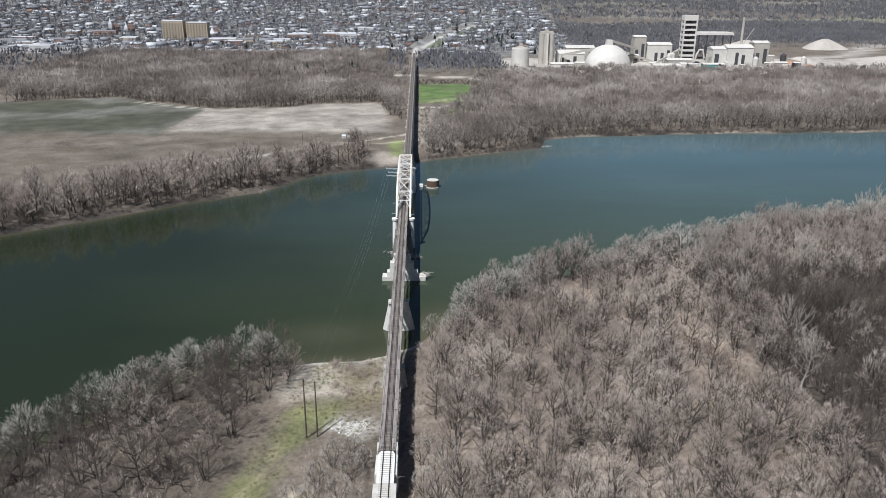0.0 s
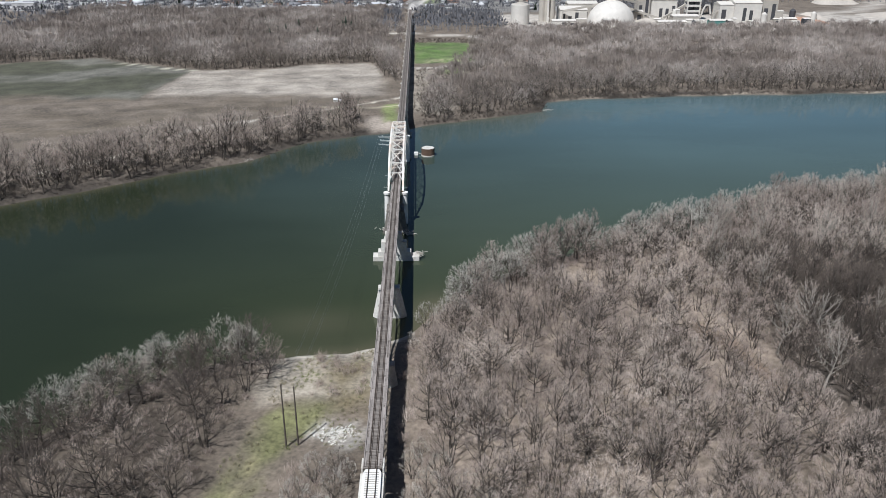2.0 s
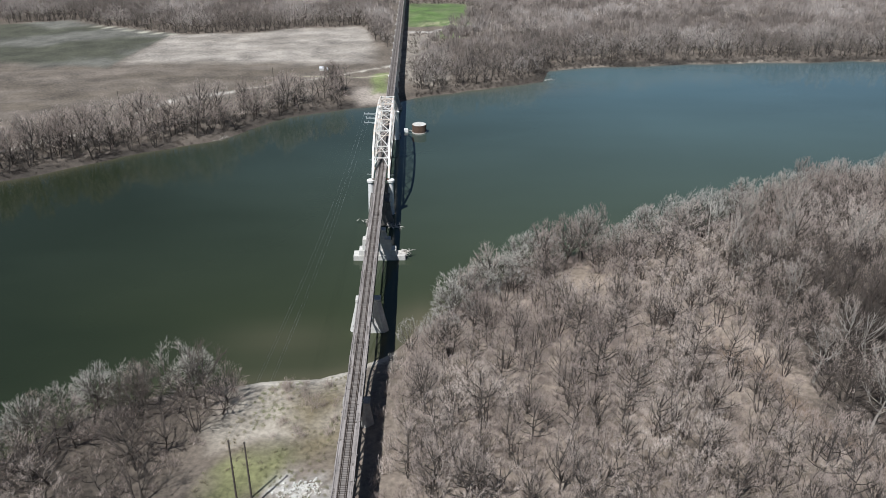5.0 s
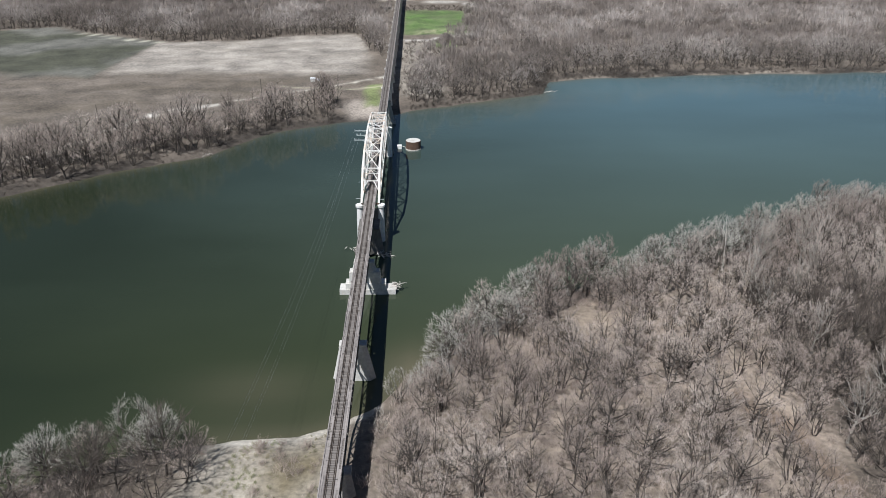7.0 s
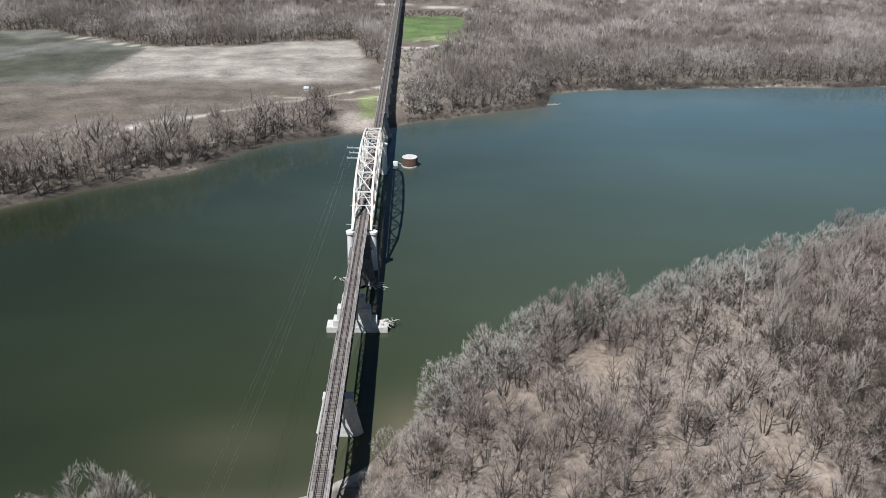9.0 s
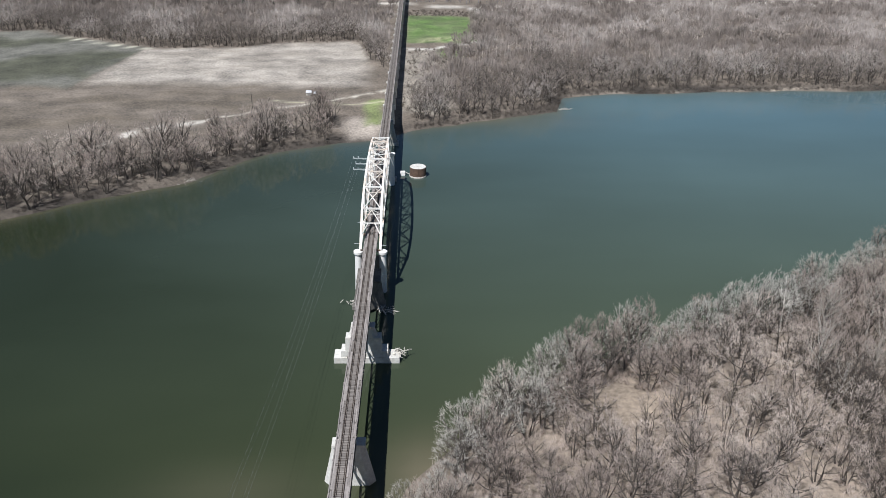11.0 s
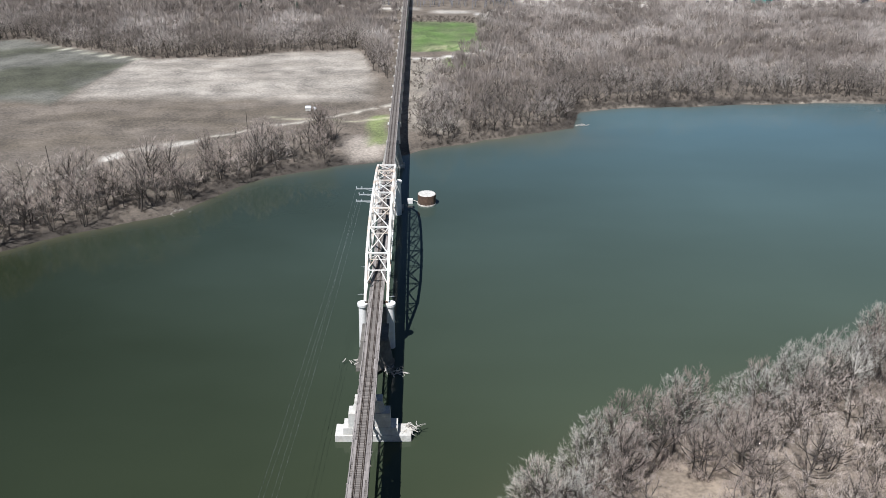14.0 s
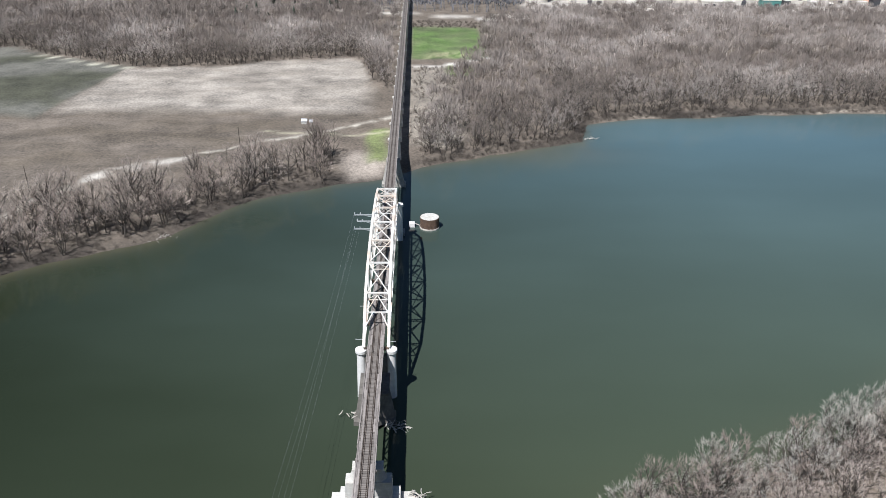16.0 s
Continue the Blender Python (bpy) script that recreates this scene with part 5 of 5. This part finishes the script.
part("conveyor_gallery", Geo().beam((3, 0, 29.5), (34, 14, 21), 2.4, 2.6), PLANT_GREY, s)
s = thing("preheater_tower", "tall white open-floored preheater tower", "industrial tower", (342, 786, ground_z(342, 786)))
for dx in (-9.4, 9.4):
    for dy in (-8, 8):
        part("column", Geo().box(dx - 0.9, dy - 0.9, 0, dx + 0.9, dy + 0.9, 61), PLANT_WHITE, s)
for fl in range(9):
    z = 5 + fl * 6.6
    part("floor_slab", Geo().box(-10.4, -9.0, z, 10.4, 9.0, z + (2.6 if fl < 8 else 6.5), 0.1, 0.1), PLANT_WHITE, s)
for fl in range(9):
    z = 0.3 if not fl else 5 + (fl - 1) * 6.6 + 2.5
    part("vessel", Geo().lathe(-3.4 + 1.5 * (fl % 2), 0, [(4.2, z), (4.2, z + 4.1)], 14), PLANT_DARK, s)
    part("plant_room", Geo().box(1.6, -6.5, z, 8.4, 7, z + 4.1), PLANT_DARK, s)
s.scale = (0.76, 0.6, 0.87)
part("duct", Geo().tube([(12.5, -4, 4), (15, -5, 14), (18, -5, 20), (24, -5, 20), (27, -5, 9)], [1.3] * 5, 10), PLANT_WHITE, s)
part("conveyor_gallery", Geo().beam((-12, 0, 20), (-46, -20, 6), 2.6, 2.6), PLANT_GREY, s)


def shed(x, y, w, l, h, wall, label, open_front=False):
    b = thing("works_building", label, "industrial building", (x, y, ground_z(x, y)), group="works buildings")
    part("wall", Geo().box(-w / 2, -l / 2, 0, w / 2, l / 2, h), wall, b)
    part("roof", Geo().add([(-w / 2 - 0.5, -l / 2 - 0.5, h), (w / 2 + 0.5, -l / 2 - 0.5, h), (w / 2 + 0.5, l / 2 + 0.5, h), (-w / 2 - 0.5, l / 2 + 0.5, h), (-w / 2 - 0.5, 0, h + l * 0.14), (w / 2 + 0.5, 0, h + l * 0.14)],
                          [(0, 1, 5, 4), (2, 3, 4, 5), (1, 2, 5), (3, 0, 4), (3, 2, 1, 0)]), PLANT_WHITE, b)
    n = max(2, int(w // 7))
    for i in range(n):
        if R.random() < 0.7:
            x0 = -w / 2 + (i + 0.25) * w / n
            part("opening", Geo().box(x0, -l / 2 - 0.08, h * 0.15, x0 + w / n * 0.5, -l / 2 + 0.1, h * R.uniform(0.45, 0.8)), PLANT_DARK, b)
    return b


for x, y, w, l, h, m, lab in (
        (196, 790, 30, 24, 13, PLANT_WHITE, "dusty white works shed by the dome"), (285, 800, 14, 14, 31, PLANT_GREY, "grey dusty works tower block"),
        (308, 806, 36, 18, 22, PLANT_WHITE, "white gabled works hall"), (322, 760, 28, 14, 9, PLANT_GREY, "low grey works hall with pale roof"),
        (376, 772, 20, 20, 20, PLANT_WHITE, "white works block beside the tower"), (398, 770, 30, 22, 22, PLANT_WHITE, "long white works hall"),
        (426, 772, 17, 17, 27, PLANT_GREY, "grey clad works silo house"), (178, 752, 26, 10, 5, PLANT_WHITE, "low white works office"),
        (268, 775, 16, 12, 12, PLANT_GREY, "small grey works building"), (300, 742, 30, 12, 5, PLANT_WHITE, "low pale works garage"),
        (445, 766, 26, 10, 5, PLANT_GREY, "low grey works garage"), (212, 812, 34, 18, 17, PLANT_GREY, "grey works hall with dusty roof"),
        (358, 742, 26, 10, 6, GREEN_METAL, "green metal works shed with pale roof")):
    shed(x, y, w, l, h, m, lab)
c = thing("canopy_hall", "raised white canopy roof on dark columns", "industrial building", (395, 850, ground_z(395, 850)))
part("canopy_roof", Geo().box(-28, -10, 30, 28, 10, 33, 1.0, 0.2), PLANT_WHITE, c)
for i in range(6):
    part("column", Geo().box(-25 + i * 10 - 0.7, -9, 0, -25 + i * 10 + 0.7, -7.6, 30.1), PLANT_DARK, c)
s = thing("exhaust_stack", "slender grey exhaust stack of the works", "chimney", (408, 782, ground_z(408, 782)))
part("flue", Geo().lathe(0, 0, [(1.8, 0), (1.3, 53), (1.2, 54)], 12), PLANT_GREY, s)
part("ladder_boom", Geo().beam((0, 0, 20), (13, 0, 42), 0.7), PLANT_GREY, s)
for a, b in (((182, 776, 16), (222, 756, 26)), ((258, 770, 20), (300, 764, 8)), ((430, 772, 18), (500, 790, 6)), ((360, 770, 14), (376, 764, 24))):
    solid("conveyor", Geo().beam((*site(*a[:2]), a[2]), (*site(*b[:2]), b[2]), 2.2, 2.4).beam((*site(*a[:2]), ground_z(*a[:2])), (*site(*a[:2]), a[2]), 1.0).beam((*site(*b[:2]), ground_z(*b[:2])), (*site(*b[:2]), b[2]), 1.0), PLANT_GREY, "inclined grey conveyor gallery on trestles", "conveyor", group="conveyors")


def heap(x, y, rad, h, material, label, seed):
    r = random.Random(seed)
    g = Geo()
    n, rings_ = 26, ((1.0, 0.0), (0.72, 0.36), (0.42, 0.72), (0.16, 0.96))
    vs = []
    for f, z in rings_:
        for i in range(n):
            a = 2 * math.pi * i / n
            k = rad * f * (1 + 0.12 * math.sin(3 * a + seed) + r.uniform(-0.04, 0.04))
            vs.append((math.cos(a) * k * 1.3, math.sin(a) * k, z * h * r.uniform(0.94, 1.05)))
    vs.append((0, 0, h))
    fs = [(j * n + i, j * n + (i + 1) % n, (j + 1) * n + (i + 1) % n, (j + 1) * n + i) for j in range(3) for i in range(n)] + [(3 * n + i, 3 * n + (i + 1) % n, 4 * n) for i in range(n)]
    g.add(vs, fs)
    ob = solid("stockpile", g, material, label, "stockpile", group="stockpiles", smooth=True)
    ob.location = (*site(x, y), ground_z(x, y))


heap(520, 1010, 27, 11, LIMESTONE, "pale crushed limestone stockpile", 1)
heap(640, 1000, 25, 14, LIMESTONE, "pointed pale limestone stockpile", 2)
heap(498, 806, 17, 8, LIMESTONE, "pale limestone heap beside the conveyor", 3)
heap(470, 775, 26, 6, CLAY, "low reddish clay stockpile", 4)
heap(280, 762, 16, 6, LIMESTONE, "low white dust heap", 5)
heap(650, 830, 46, 7, LIMESTONE, "long pale limestone bank", 6)
heap(82, 672, 12, 3.5, LIMESTONE, "small pale gravel heap by the road", 7)

cl = random.Random(77)
for _ in range(46):                             # bins, sheds and stacks in the works yard
    x, y = cl.uniform(150, 470), cl.uniform(726, 792)
    if math.hypot(x - 233, y - 752) < 32 or math.hypot(x - 342, y - 786) < 16:
        continue
    w, l, h = cl.uniform(3, 11), cl.uniform(3, 8), cl.choice((3, 4, 5, 7, 9, 13))
    b = thing("works_bin", "small dusty bin or shed in the works yard", "industrial bin", (x, y, ground_z(x, y)), group="works bins")
    wm = cl.choice((PLANT_WHITE, PLANT_GREY, PLANT_GREY, PLANT_WHITE, PLANT_DARK))
    if cl.random() < 0.4:
        part("shell", Geo().lathe(0, 0, [(w * 0.3, 0), (w * 0.3, h), (w * 0.08, h + w * 0.2)], 12), wm, b)
        part("access_frame", Geo().beam((w * 0.3, 0, h), (w * 0.3 + 4, 0, 0), 0.5), PLANT_GREY, b)
    else:
        part("wall", Geo().box(-w / 2, -l / 2, 0, w / 2, l / 2, h), wm, b)
        part("roof", Geo().box(-w / 2 - 0.3, -l / 2 - 0.3, h, w / 2 + 0.3, l / 2 + 0.3, h + 1.0, 0.3, l * 0.4), PLANT_WHITE, b)

# a small pale shelter with sheets in the field, and sheds by the green field
def hut(x, y, w, l, h, label):
    b = thing("field_shed", label, "shed", (x, y, ground_z(x, y) + 0.2), group="field sheds")
    part("wall", Geo().box(-w / 2, -l / 2, 0, w / 2, l / 2, h), CONCRETE, b)
    part("roof", Geo().box(-w / 2 - 0.3, -l / 2 - 0.3, h, w / 2 + 0.3, l / 2 + 0.3, h + 0.9, 0.2, l * 0.45), ROOF_PALE, b)


hut(-44, 401, 2.4, 1.8, 1.5, "small white shed at the field edge")
hut(-41, 402.0, 1.1, 1.0, 0.8, "white crate beside the field shed")
hut(33, 499, 3.4, 2.6, 2.6, "small white hut by the green field")
